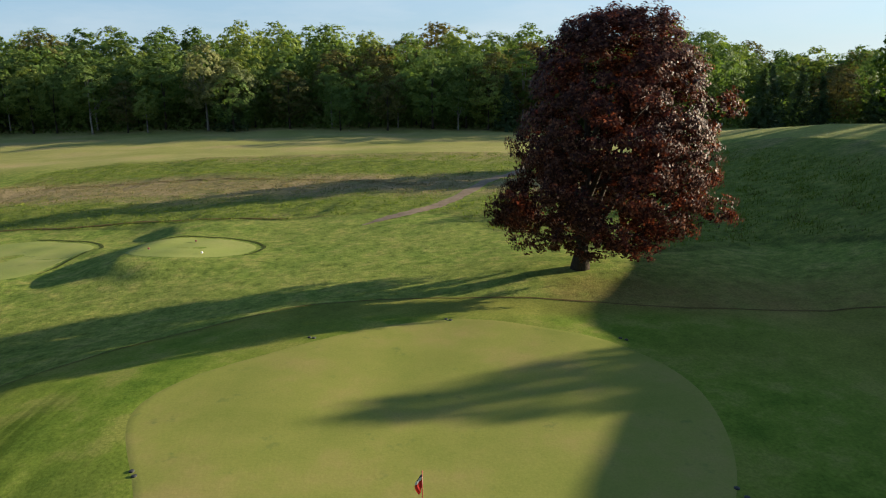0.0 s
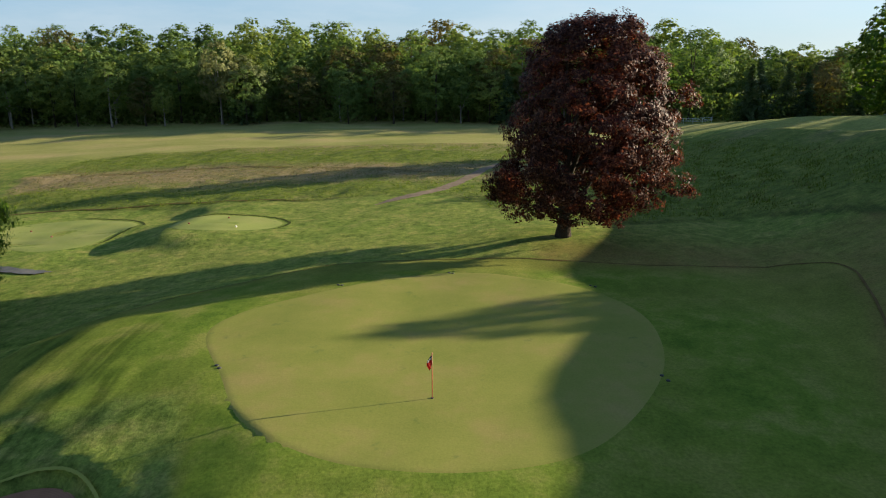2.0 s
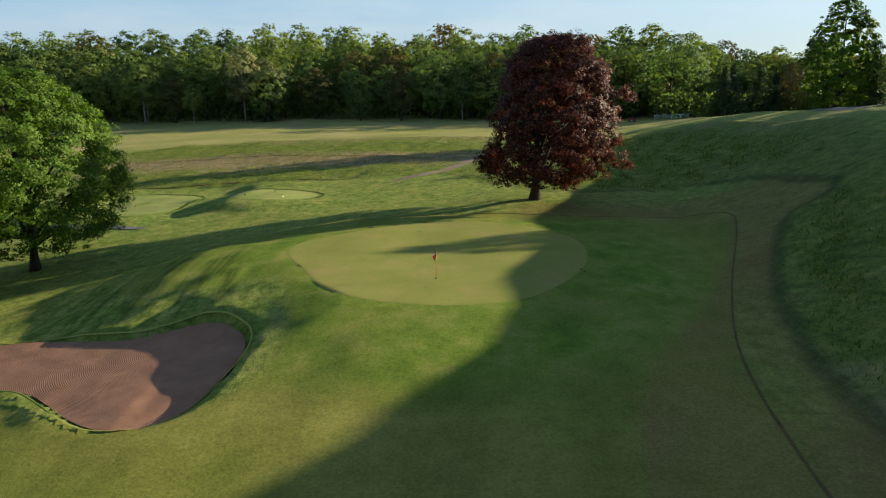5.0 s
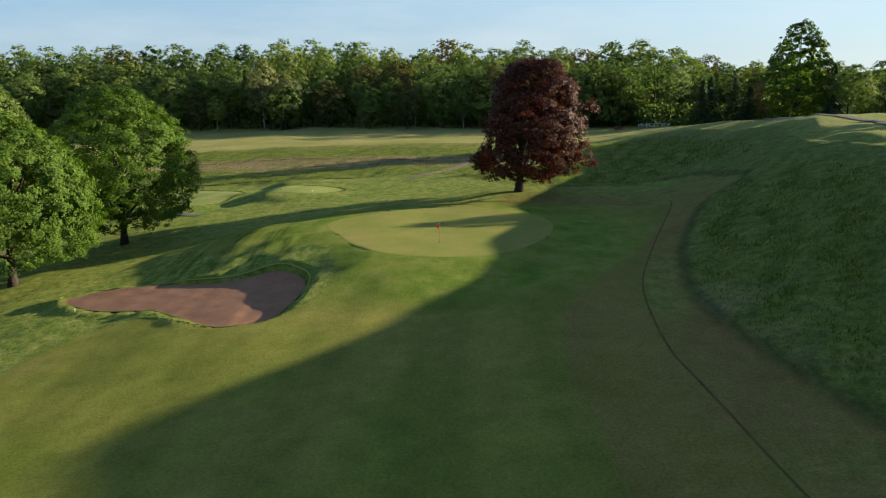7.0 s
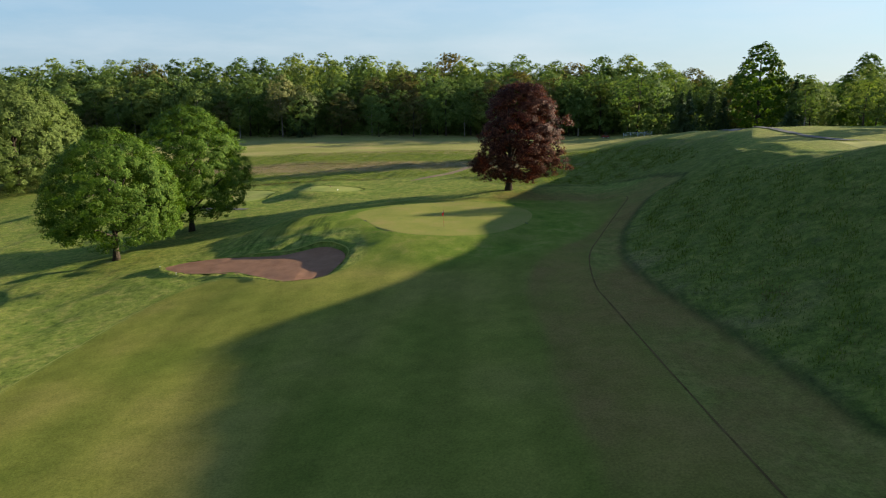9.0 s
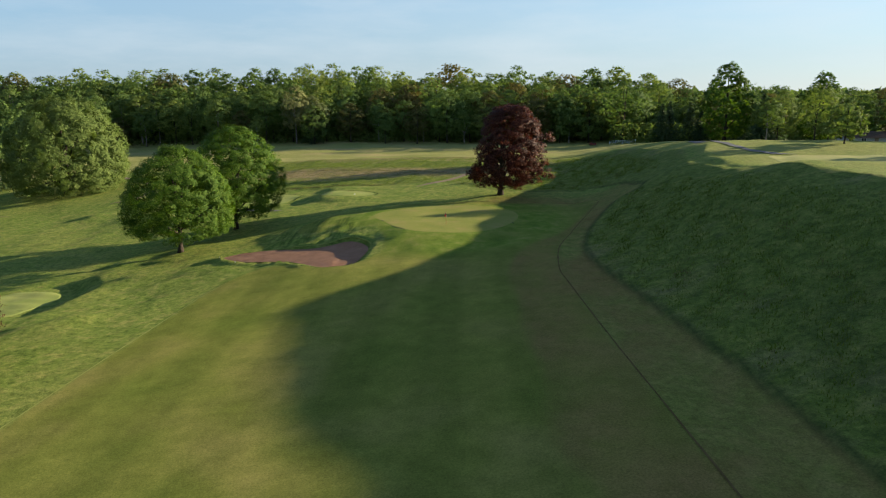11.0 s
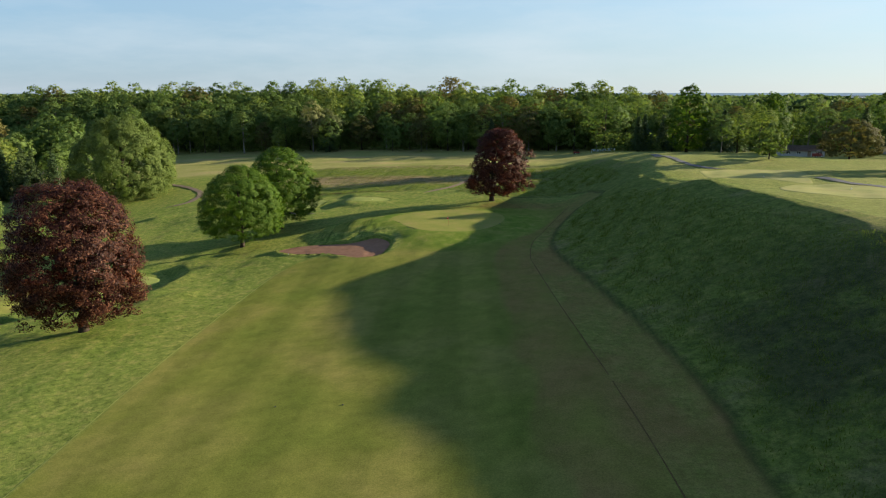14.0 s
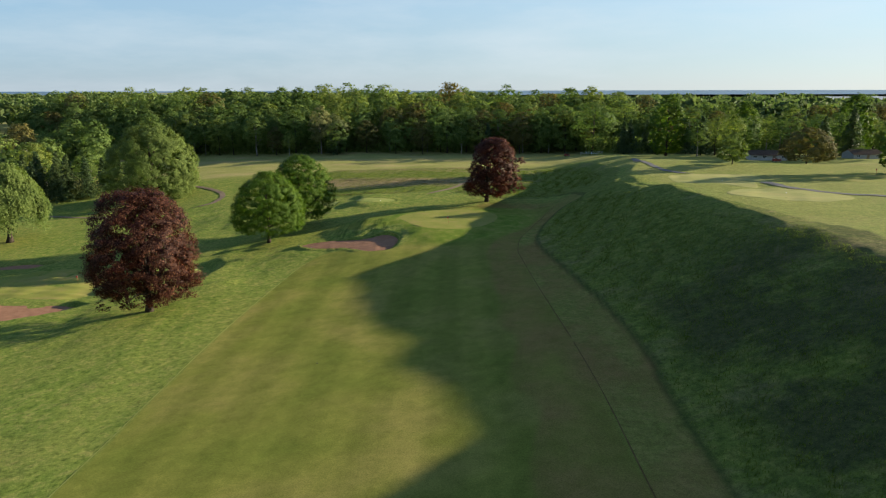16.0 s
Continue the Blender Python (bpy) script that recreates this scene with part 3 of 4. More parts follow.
lay(land, "mown", mown)
lay(land, "tall", tall * ease((150 - flaty) / 6))
rim = inside(flatx, flaty, FAIRWAY)
east = ease((flatx - 6) / 4) * ease((54 - flaty) / 8) * ease((42 - flatx) / 6)
strip_in = ease((along(flaty, [-300, -40, -8, 8, 16, 40], [8.5, 8.5, 7.0, 5.5, 2.6, 2.2]) + 1.2 * ripple(flatx, flaty, 17, 61) - rim) / 1.4) * mown
patchy = np.clip(0.9 + 0.35 * ripple(flatx, flaty, 11, 62), 0.3, 1)
lay(land, "worn", east * np.maximum(strip_in * (1 - 0.55 * ease((flaty - 36) / 4)), 1.25 * (1 - mown) * (1 - tall)) * patchy)
by_green = inside(flatx, flaty, GREEN)
lay(land, "lush", ease((by_green + 15) / 9) * ease((46 - flaty) / 5) * mown * np.clip(0.8 + 0.3 * ripple(flatx, flaty, 13, 63), 0, 1))
lay(land, "combed", 0.85 * ease((-by_green - 2.0) / 3.0) * ease((by_green + 21) / 4) * ease((-12 - flatx) / 4) * ease((flaty - 16) / 2) * ease((36 - flaty) / 6))
band = along(flaty + 0.12 * (flatx + 30), [-300, 60, 84, 93, 98, 103, 110, 115, 119, 132, 140, 160, 300], [0.12, 0.1, -0.1, -0.1, 0.6, 0.95, 0.95, 0.5, 0.0, 0.1, 0.5, 0.6, 0.6])
lay(land, "dry", band * ease((70 - np.abs(flatx + 25)) / 30) - 0.3 * ease((flatx - 16) / 8) * ease((120 - flaty) / 30) + 0.3 * ease((flatx - 47) / 6) * ease((75 - flatx) / 8))
lay(land, "pale", np.maximum(ease((flaty - 132) / 16) * ease((75 - flatx) / 10), ease((flatx - 50) / 8) * 0.4))
lay(land, "heath", 0.75 * ease((flatx - 27) / 9) * ease((-22 - flaty) / 40))
# mask for the painted shade line where the bank's tall grass begins
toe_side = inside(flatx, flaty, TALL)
lay(land, "toe_shade", 0.6 * ease((0.9 - np.abs(toe_side)) / 0.8) * ease((flatx - 14) / 4) * ease((64 - flaty) / 8) * ease((44 - flatx) / 4))


def drape(name, outline, mat, lift, label, category, rings=14):
    """A smooth patch that follows the ground inside an outline."""
    c = outline.mean(0)
    fr = np.sqrt(np.linspace(0.0, 1.0, rings + 1))[1:]
    pts = np.concatenate([[c]] + [c + (outline - c) * f for f in fr])
    n = len(outline)
    faces = [(0, 1 + i, 1 + (i + 1) % n) for i in range(n)]
    for r in range(rings - 1):
        a, b = 1 + r * n, 1 + (r + 1) * n
        faces += [(a + i, b + i, b + (i + 1) % n, a + (i + 1) % n) for i in range(n)]
    z = ground(pts[:, 0], pts[:, 1]) + lift
    z[-n:] -= lift + 0.03
    if mat is SAND:
        z = sand_level(outline, pts[:, 0], pts[:, 1]) + 0.015 * ripple(pts[:, 0], pts[:, 1], 3.0, 12)
    ob = mesh_object(name, np.column_stack([pts, z]), faces, mat)
    return tagged(ob, label, category, kind="structure")


def ribbon(name, line, width, mat, lift, label, category):
    pts = strip(line)
    way = np.gradient(pts, axis=0)
    way /= np.linalg.norm(way, axis=1)[:, None]
    side = np.column_stack([-way[:, 1], way[:, 0]])
    wob = 1 + 0.12 * np.sin(np.arange(len(pts)) * 1.3) + 0.08 * np.sin(np.arange(len(pts)) * 3.1)
    wob *= 1 - 0.8 * ease((np.linspace(0, 1, len(pts)) - 0.85) / 0.15)
    rows = [pts + side * (width / 2 * f) * wob[:, None] for f in (-1, -0.5, 0, 0.5, 1)]
    n = len(pts)
    allp = np.concatenate(rows)
    z = ground(allp[:, 0], allp[:, 1]) + lift
    faces = [(r * n + i, r * n + i + 1, (r + 1) * n + i + 1, (r + 1) * n + i) for r in range(4) for i in range(n - 1)]
    ob = mesh_object(name, np.column_stack([allp, z]), [f[::-1] for f in faces], mat)
    return tagged(ob, label, category, kind="structure")


drape("putting_green", GREEN, PUTTING, 0.012, "pale closely mown putting green with soft rounded edge", "putting green", 24)
drape("sand_bunker", BUNKER, SAND, 0.06, "brown raked sand in a grass-lipped bunker", "bunker", 20)
drape("sand_bunker_low", BUNKER_LEFT, SAND, 0.06, "brown sand bunker beside a lower green", "bunker", 12)
drape("sand_bunker_far", BUNKER_LOW, SAND, 0.06, "brown sand bunker beyond a lower green", "bunker", 12)
ribbon("cart_path_tees", [(-64, 60), (-56, 58.5), (-47, 56.5), (-41, 54.5), (-38, 54)], 1.2, ASPHALT, 0.1, "grey cart path below the tees", "path")
drape("putting_green_low", LOW_GREEN, PUTTING, 0.05, "pale putting green on the low ground", "putting green", 20)
drape("tee_box_low", LOW_TEE, TEEING, 0.06, "pale tee with clipped turf beside the copper maple", "tee")
drape("tee_box_high", loop([(59, 30), (64, 40), (74, 43), (83, 38), (84, 26), (79, 16), (73, 8), (70, 0), (65, 4), (61, 16)]), TEE_TAN, 0.06, "pale teeing ground on the level above the bank", "tee", 20)
drape("tee_box_high_near", loop([(60, -8), (66, -2), (74, -2), (82, -8), (84, -15), (76, -20), (67, -18), (61, -14)]), TEE_TAN, 0.06, "pale rounded tee above the bank", "tee", 20)
drape("putting_green_high", loop([(90, 33), (98, 42), (112, 44), (124, 40), (126, 30), (114, 24), (102, 24), (94, 27)]), PUTTING, 0.06, "pale sunlit putting green on the high level ground", "putting green", 20)
ribbon("cart_path_high", [(74, 6), (77, -1), (83, -8), (91, -13), (104, -19), (130, -30)], 2.2, ASPHALT, 0.1, "grey cart path beside the high tees", "path")
ribbon("cart_path_crest", [(66, 95), (62.5, 75), (61.5, 62), (63.5, 49), (70, 43)], 2.0, ASPHALT, 0.12, "grey cart path over the crest of the bank", "path")
ribbon("cart_path_low", [(-112, 128), (-104, 123), (-94, 112), (-88, 103), (-86, 95), (-87, 87), (-92, 83)], 2.0, GRAVEL, 0.12, "winding pale tan cart path in the low grass", "path")
ribbon("cart_path_wood", [(-175, 97), (-156, 92), (-143, 87), (-130, 83), (-118, 80)], 1.6, GRAVEL, 0.12, "thin pale cart path before the wood", "path")
drape("tee_box", TEE_NEAR, TEEING, 0.02, "pale oval raised tee with clipped turf", "tee")
drape("tee_box_far", TEE_FAR, TEEING, 0.02, "pale rounded tee with clipped turf", "tee")
ribbon("mowing_edge", [(19.5, -150), (18.9, -99), (18.6, -76), (16.6, -41), (15.3, -16), (15.1, -8), (17.0, 5), (21.4, 18), (27.6, 33), (29.6, 40), (27.4, 43.2), (20, 44), (11, 45.6), (0, 48.4), (-9, 47.9), (-16, 44.4), (-22, 39.4), (-26.4, 34), (-28.3, 29)], 0.15, RUT, 0.03, "thin dark worn line where the mown fairway meets the rough", "mown edge")
ribbon("tee_edge", [(-29.8, 70.9), (-26.6, 72.2), (-21.2, 71.2), (-18.2, 68.6), (-18.6, 65.4), (-19.6, 64.2)], 0.32, EDGE_DARK, 0.05, "dark longer grass round the raised tee", "mown edge")
ribbon("tee_edge_far", [(-47.5, 79.2), (-41.2, 78.0), (-37.8, 74.6), (-38.0, 69.0), (-39.0, 64.0)], 0.32, EDGE_DARK, 0.05, "dark longer grass beside the lower tee", "mown edge")
ribbon("mowing_edge_left", [(-43.6, -170), (-41.7, -93), (-40.6, -59), (-38.6, -32), (-35.5, -6), (-32.3, 3)], 0.18, EDGE_PALE, 0.022, "faint pale line along the mown fairway's edge", "mown edge")
ribbon("apron_edge", [(-28.3, 29), (-28.8, 26.5), (-30.6, 22.5), (-32.2, 19.8), (-33, 18.4)], 0.22, EDGE_PALE, 0.03, "pale fringe line along the mown apron", "mown edge")
ribbon("meadow_edge", [(-66, 113), (-57, 114), (-46, 114), (-35, 114), (-23, 111), (-8, 104.5), (0, 102)], 0.4, RUT, 0.1, "dark cut line across the rough meadow", "mown edge")
ribbon("meadow_edge_near", [(-70, 82), (-62, 84), (-55, 85), (-46, 84.5), (-38, 85), (-27, 83), (-14, 81.5)], 0.4, RUT, 0.06, "dark edge where the meadow meets mown grass", "mown edge")
way = np.gradient(BUNKER, axis=0)
way /= np.linalg.norm(way, axis=1)[:, None]
lip = BUNKER + np.column_stack([-way[:, 1], way[:, 0]]) * 0.45
ribbon("bunker_lip", [tuple(p) for p in lip[::3]] + [tuple(lip[0])], 0.13, EDGE_PALE, 0.05, "longer pale grass round the bunker's lip", "grass")
ribbon("gravel_path", PATH_LINE, 1.9, GRAVEL, 0.05, "worn dirt cart path through rough grass", "path")


# ---- trees ----
def quads_of(centres, normals, length, width, rng, tri=False):
    """Leaf blades: one bent diamond a leaf, or a single three-cornered blade where the tree stands far off."""
    n = len(centres)
    r = rng.normal(size=(n, 3))
    t = np.cross(normals, r)
    t /= np.linalg.norm(t, axis=1)[:, None] + 1e-9
    b = np.cross(normals, t)
    length, width = length[:, None], width[:, None]
    if tri:
        v = np.stack([centres - t * length + b * width * 0.9, centres + t * length, centres - t * length * 0.5 - b * width * 1.2], 1)
        return v.reshape(-1, 3), np.arange(n * 3).reshape(-1, 3)
    v = np.stack([centres - t * length, centres + b * width - normals * width * 0.25, centres + t * length, centres - b * width - normals * width * 0.25], 1)
    return v.reshape(-1, 3), np.arange(n * 4).reshape(-1, 4)


def unit(rng, n):
    d = rng.normal(size=(n, 3))
    return d / np.linalg.norm(d, axis=1)[:, None]


def crown_points(rng, height, knots, radii, lobes, lobe_r, clumps, leaves, offset=(0, 0), flat=0.8, extra=(), loose=0.3):
    """Leaf places and facings: boughs on an uneven envelope, clumps on each bough, leaves in each clump."""
    k, rr = np.array(knots) * height, np.array(radii)
    grid = np.linspace(k[0], k[-1], 200)
    share = np.cumsum(np.interp(grid, k, rr) + 0.2 * rr.max())
    hh = np.interp((np.arange(lobes) + rng.uniform(0, 1, lobes)) / lobes, share / share[-1], grid)
    rad = np.interp(hh, k, rr)
    n = lobes
    ang = np.arange(n) * 2.39996 + rng.uniform(-0.4, 0.4, n)
    lr = lobe_r * rng.uniform(0.7, 1.35, n)
    dist = np.maximum(rad - lr * 0.75, 0) * np.where(rng.uniform(size=n) < 0.82, rng.uniform(0.86, 1.04, n), rng.uniform(0.25, 0.7, n))
    axis = np.clip((hh - k[0]) / (k[-1] - k[0]), 0, 1)
    c = np.column_stack([np.cos(ang) * dist + offset[0] * ease(axis * 3), np.sin(ang) * dist + offset[1] * ease(axis * 3), np.minimum(hh, k[-1] - lr * 0.6)])
    if extra:
        more = np.array(extra, float)
        c, lr, n = np.vstack([c, more[:, :3]]), np.concatenate([lr, more[:, 3]]), n + len(more)
    pick = rng.choice(n, clumps, p=lr**2 / (lr**2).sum())
    d = unit(rng, clumps)
    d[:, 2] = np.abs(d[:, 2]) * 0.9 - 0.25
    out = np.column_stack([c[pick, 0] - offset[0], c[pick, 1] - offset[1], c[pick, 2] - 0.5 * (k[0] + k[-1])])
    out /= np.linalg.norm(out, axis=1)[:, None] + 0.5
    d = d + 0.35 * out
    d /= np.linalg.norm(d, axis=1)[:, None]
    cc = c[pick] + d * (lr[pick] * rng.uniform(0.55, 1.08, clumps))[:, None] * np.array([1, 1, flat])
    cr = lobe_r * loose * rng.uniform(0.6, 1.4, clumps)
    p2 = np.repeat(np.arange(clumps), leaves)
    dd = unit(rng, len(p2))
    pos = cc[p2] + dd * (cr[p2] * rng.uniform(0.3, 1.0, len(p2)) ** 0.5)[:, None] * np.array([1, 1, 0.75])
    nrm = dd * 0.25 + d[p2] * 0.5 + out[p2] * 0.85 + unit(rng, len(p2)) * 0.5 + np.array([0, 0, 0.1])
    nrm /= np.linalg.norm(nrm, axis=1)[:, None]
    return pos, nrm, c


def limbs_of(tree, rng, height, base_r, fork, tips, bark, sway=0.3, each=True):
    bm = bmesh.new()
    pts, rad = [], []
    top = height * 0.82
    for i in range(9):
        f = i / 8
        pts.append((sway * math.sin(f * 3 + 1) * f * 2, sway * math.cos(f * 2.5) * f * 2 - sway * f, -0.4 + f * (top + 0.4)))
        rad.append(base_r * (1.55 if i == 0 else 1.0) * (1 - 0.85 * f) + 0.02)
    tube(bm, pts, rad, 10)
    part("trunk", bm, bark, tree)
    for j, tip in enumerate(tips):
        f0 = fork + (0.75 - fork) * rng.uniform(0.0, 0.8)
        k = f0 * 8
        a, b = pts[int(k)], pts[min(int(k) + 1, 8)]
        s = Vector(a).lerp(Vector(b), k - int(k))
        e = Vector(tip)
        if e.z < s.z + 0.4:
            s.z = max(height * fork, min(s.z, e.z - 0.4))
        mid = s.lerp(e, 0.5) + Vector((rng.uniform(-0.5, 0.5), rng.uniform(-0.5, 0.5), 0.12 * (e - s).length))
        bm = bmesh.new()
        r0 = base_r * 0.42
        tube(bm, [s, s.lerp(mid, 0.5), mid, mid.lerp(e, 0.5), e], [r0, r0 * 0.8, r0 * 0.55, r0 * 0.35, 0.03], 6)
        part("limb", bm, bark, tree)


def broad_tree(name, seed, height, knots, radii, lobes, lobe_r, clumps, leaves, size, leaf_mat, bark, base_r, fork, limbs, offset=(0, 0), flat=0.8, extra=(), loose=0.3, tri=False):
    rng = np.random.RandomState(seed)
    tree = new(name)
    pos, nrm, boughs = crown_points(rng, height, knots, radii, lobes, lobe_r, clumps, leaves, offset, flat, extra, loose)
    n = len(pos)
    s = size * rng.uniform(0.6, 1.3, n)
    v, f = quads_of(pos, nrm, s, s * 0.62, rng, tri)
    mesh_object("crown", v, f, leaf_mat, tree, False)
    order = rng.permutation(len(boughs))[:limbs]
    limbs_of(tree, rng, height, base_r, fork, [tuple(boughs[i]) for i in order], bark)
    return tree


def willow_tree(name, seed, height, spread, strands, leaf_mat, bark):
    rng = np.random.RandomState(seed)
    tree = new(name)
    boughs = []
    for i in range(26):
        a, f = i * 2.39996, math.sqrt((i + 0.5) / 26)
        boughs.append((math.cos(a) * f * spread * 0.72, math.sin(a) * f * spread * 0.72, height * (0.9 - 0.42 * f * f) * rng.uniform(0.9, 1.05)))
    boughs = np.array(boughs)
    pick = rng.randint(0, 26, strands)
    d = unit(rng, strands)
    d[:, 2] = np.abs(d[:, 2])
    start = boughs[pick] + d * spread * rng.uniform(0.16, 0.3, strands)[:, None] * np.array([1, 1, 0.7])
    per = 16
    drop = rng.uniform(0.1, 0.42, strands) * height * np.clip(np.linalg.norm(start[:, :2], axis=1) / spread + 0.25, 0.3, 1.0)
    u = np.tile(np.linspace(0, 1, per), strands)
    k = np.repeat(np.arange(strands), per)
    out = start[:, :2] / (np.linalg.norm(start[:, :2], axis=1)[:, None] + 0.3)
    pos = start[k] + np.column_stack([out[k] * (u * (1.6 - u))[:, None] * 1.1, -u**1.3 * drop[k]]) + rng.normal(size=(len(k), 3)) * 0.18
    pos[:, 2] = np.maximum(pos[:, 2], 1.0 + rng.uniform(0, 1.5, len(k)))
    nrm = np.column_stack([out[k], np.full(len(k), 0.35)]) + unit(rng, len(k)) * 0.7
    nrm /= np.linalg.norm(nrm, axis=1)[:, None]
    s = rng.uniform(0.22, 0.42, len(k)) * height / 25
    v, f = quads_of(pos, nrm, s * 1.2, s * 0.5, rng, True)
    mesh_object("crown", v, f, leaf_mat, tree, False)
    limbs_of(tree, rng, height * 0.85, height * 0.035, 0.12, [tuple(b) for b in boughs[::3]], bark, 0.8)
    return tree


def conifer(name, seed, height, spread, needle, bark):
    rng = np.random.RandomState(seed)
    tree = new(name)
    tiers, pos, nrm = 26, [], []
    for i in range(tiers):
        f = i / tiers
        z, r = height * (0.1 + 0.9 * f), spread * (1 - f) ** 0.85 + 0.25
        for j in range(int(9 - 4 * f)):
            a = rng.uniform(0, 6.283)
            rr = r * rng.uniform(0.75, 1.1)
            m = int(14 + 20 * (1 - f))
            t = rng.uniform(0.1, 1, m)
            p = np.column_stack([np.cos(a) * t * rr, np.sin(a) * t * rr, z - 0.28 * t * rr + rng.normal(size=m) * 0.2]) + rng.normal(size=(m, 3)) * 0.3
            pos.append(p)
            nrm.append(unit(rng, m) * 0.6 + np.array([math.cos(a) * 0.3, math.sin(a) * 0.3, 0.8]))
    pos, nrm = np.concatenate(pos), np.concatenate(nrm)
    nrm /= np.linalg.norm(nrm, axis=1)[:, None]
    s = rng.uniform(0.35, 0.7, len(pos))
    v, f = quads_of(pos, nrm, s, s * 0.4, rng)
    mesh_object("crown", v, f, needle, tree, False)
    bm = bmesh.new()
    tube(bm, [(0, 0, -0.4), (0, 0, height * 0.5), (0, 0, height * 0.97)], [0.4, 0.22, 0.03], 7)
    part("trunk", bm, bark, tree)
    return tree


def stand(tree, x, y, turn=0.0, scale=1.0, sink=0.0):
    tree.matrix_basis = pose(x, y, gz(x, y) - sink, 0, 0, turn) @ Matrix.Scale(scale, 4)
    return tree


red = broad_tree("copper_maple", 11, 19.1, [0.12, 0.19, 0.32, 0.57, 0.8, 0.92, 1.0], [5.6, 7.6, 7.9, 7.2, 6.2, 4.9, 2.8], 260, 1.25, 7600, 18, 0.125, RED_LEAF, BARK, 0.55, 0.12, 14, (2.0, 0), 0.95,
                 [(9.6, -1, 12.6, 1.5), (10.6, -0.5, 12.0, 1.0), (9.4, -2, 4.8, 1.6), (10.4, -1, 4.2, 1.1), (9.2, 0, 7.0, 1.4), (-6.2, -1, 4.8, 1.5), (-1.6, 0, 2.6, 0.8), (5.0, -2, 3.2, 1.1), (7.6, -1, 3.2, 1.4), (4.5, -3, 18.2, 1.2), (-1.0, -2, 17.6, 1.0), (2.2, 0, 18.7, 1.2)], 0.3)
tagged(stand(red, 10.8, 52.7), "copper-leaved maple with a short trunk on mown grass", "tree")
red_b = broad_tree("copper_maple", 12, 23.6, [0.12, 0.17, 0.28, 0.42, 0.6, 0.76, 0.9, 1.0], [6.4, 8.8, 10.0, 10.4, 9.7, 8.7, 7.0, 4.4], 300, 1.6, 6600, 17, 0.165, RED_LEAF, BARK, 0.6, 0.08, 12, (-0.3, 0), 0.95,
                   [(0.4, -1.2, 2.2, 1.2), (-0.6, -0.8, 3.4, 1.4), (0.8, -0.6, 1.2, 0.8), (-7.5, -3, 1.8, 1.3), (10.2, -2, 6.4, 1.5), (11.0, -2, 7.6, 1.2), (9.0, -2, 4.0, 1.3), (3.0, -1, 22.4, 1.4), (-1.0, -2, 22.4, 1.5), (1.0, 0, 22.6, 1.5)], 0.34, True)
tagged(stand(red_b, -58.5, -30.6), "large copper-leaved maple on the slope beside the fairway", "tree")
maple_a = broad_tree("maple", 21, 19.0, [0.17, 0.23, 0.38, 0.55, 0.7, 0.85, 1.0], [7.4, 9.2, 9.9, 9.4, 8.1, 5.8, 1.6], 520, 1.0, 6500, 15, 0.14, MAPLE_LEAF, BARK, 0.42, 0.16, 12, (0.3, 0), 0.85, (), 0.46, True)
tagged(stand(maple_a, -48.9, 22.5), "round-crowned green maple with a slim trunk", "tree")
maple_b = broad_tree("maple", 22, 20.6, [0.15, 0.21, 0.38, 0.55, 0.7, 0.85, 1.0], [7.0, 8.9, 9.9, 9.7, 8.6, 6.4, 1.9], 520, 1.0, 6500, 15, 0.14, MAPLE_LEAF, BARK, 0.42, 0.16, 12, (0.5, 0), 0.85, (), 0.46, True)
tagged(stand(maple_b, -43.9, 39.2), "dense domed bright green maple beyond the bunker", "tree")
will_a = broad_tree("willow", 31, 27, [0.03, 0.16, 0.4, 0.62, 0.84, 1.0], [13.5, 17.5, 18, 15.8, 11, 4.5], 420, 1.7, 8200, 13, 0.25, WILLOW_LEAF, BARK, 0.8, 0.1, 10, (0.5, 0), 1.7, (), 0.42, True)
tagged(stand(will_a, -117, 108, 40), "broad grey-green willow with leaning trunk", "tree")
will_b = willow_tree("willow", 32, 24, 13, 5200, WILLOW_LEAF, BARK)
tagged(stand(will_b, -137, 49, 10), "weeping willow with pale hanging strands", "tree")

# woodland: a few kinds, each grown once, then planted many times
KINDS = []
for i, (leaf, h, r) in enumerate([(WOOD_LEAF, 26, 8.0), (WOOD_LEAF, 24, 8.8), (WOOD_LEAF, 27, 7.6), (WOOD_LEAF, 23, 6.4), (BROWN_LEAF, 25, 7.6), (PALE_LEAF, 22, 6.8),
                                  (WOOD_LEAF, 28, 10.5), (WOOD_LEAF, 29, 12.0), (WOOD_LEAF, 27, 9.5), (BROWN_LEAF, 28, 11.0)]):
    front = i < 6
    low = (0.24, 0.16, 0.3, 0.34, 0.2, 0.3, 0.12, 0.12, 0.12, 0.12)[i]
    t = broad_tree("woodland_tree", 60 + i, h, [low, low + 0.1, 0.45, 0.66, 0.84, 1.0], [r * 0.6, r * 0.9, r, r * 0.96, r * 0.72, r * 0.2],
                   (64, 70, 60, 54, 64, 50, 60, 66, 54, 60)[i], (1.9, 2.0, 1.8, 1.6, 1.9, 1.8, 2.8, 3.0, 2.6, 2.8)[i], 920 if front else 560, 6, 0.34 if front else 0.66, leaf,
                   BARK_PALE if i in (2, 3, 5) else BARK, 0.3, 0.3, 4 if front else 2, (0, 0), 0.8, (), 0.32, True)
    KINDS.append(t)
SPRUCE = conifer("spruce", 71, 21, 6.2, NEEDLE, BARK)
rng = np.random.RandomState(5)
PLANTED = []
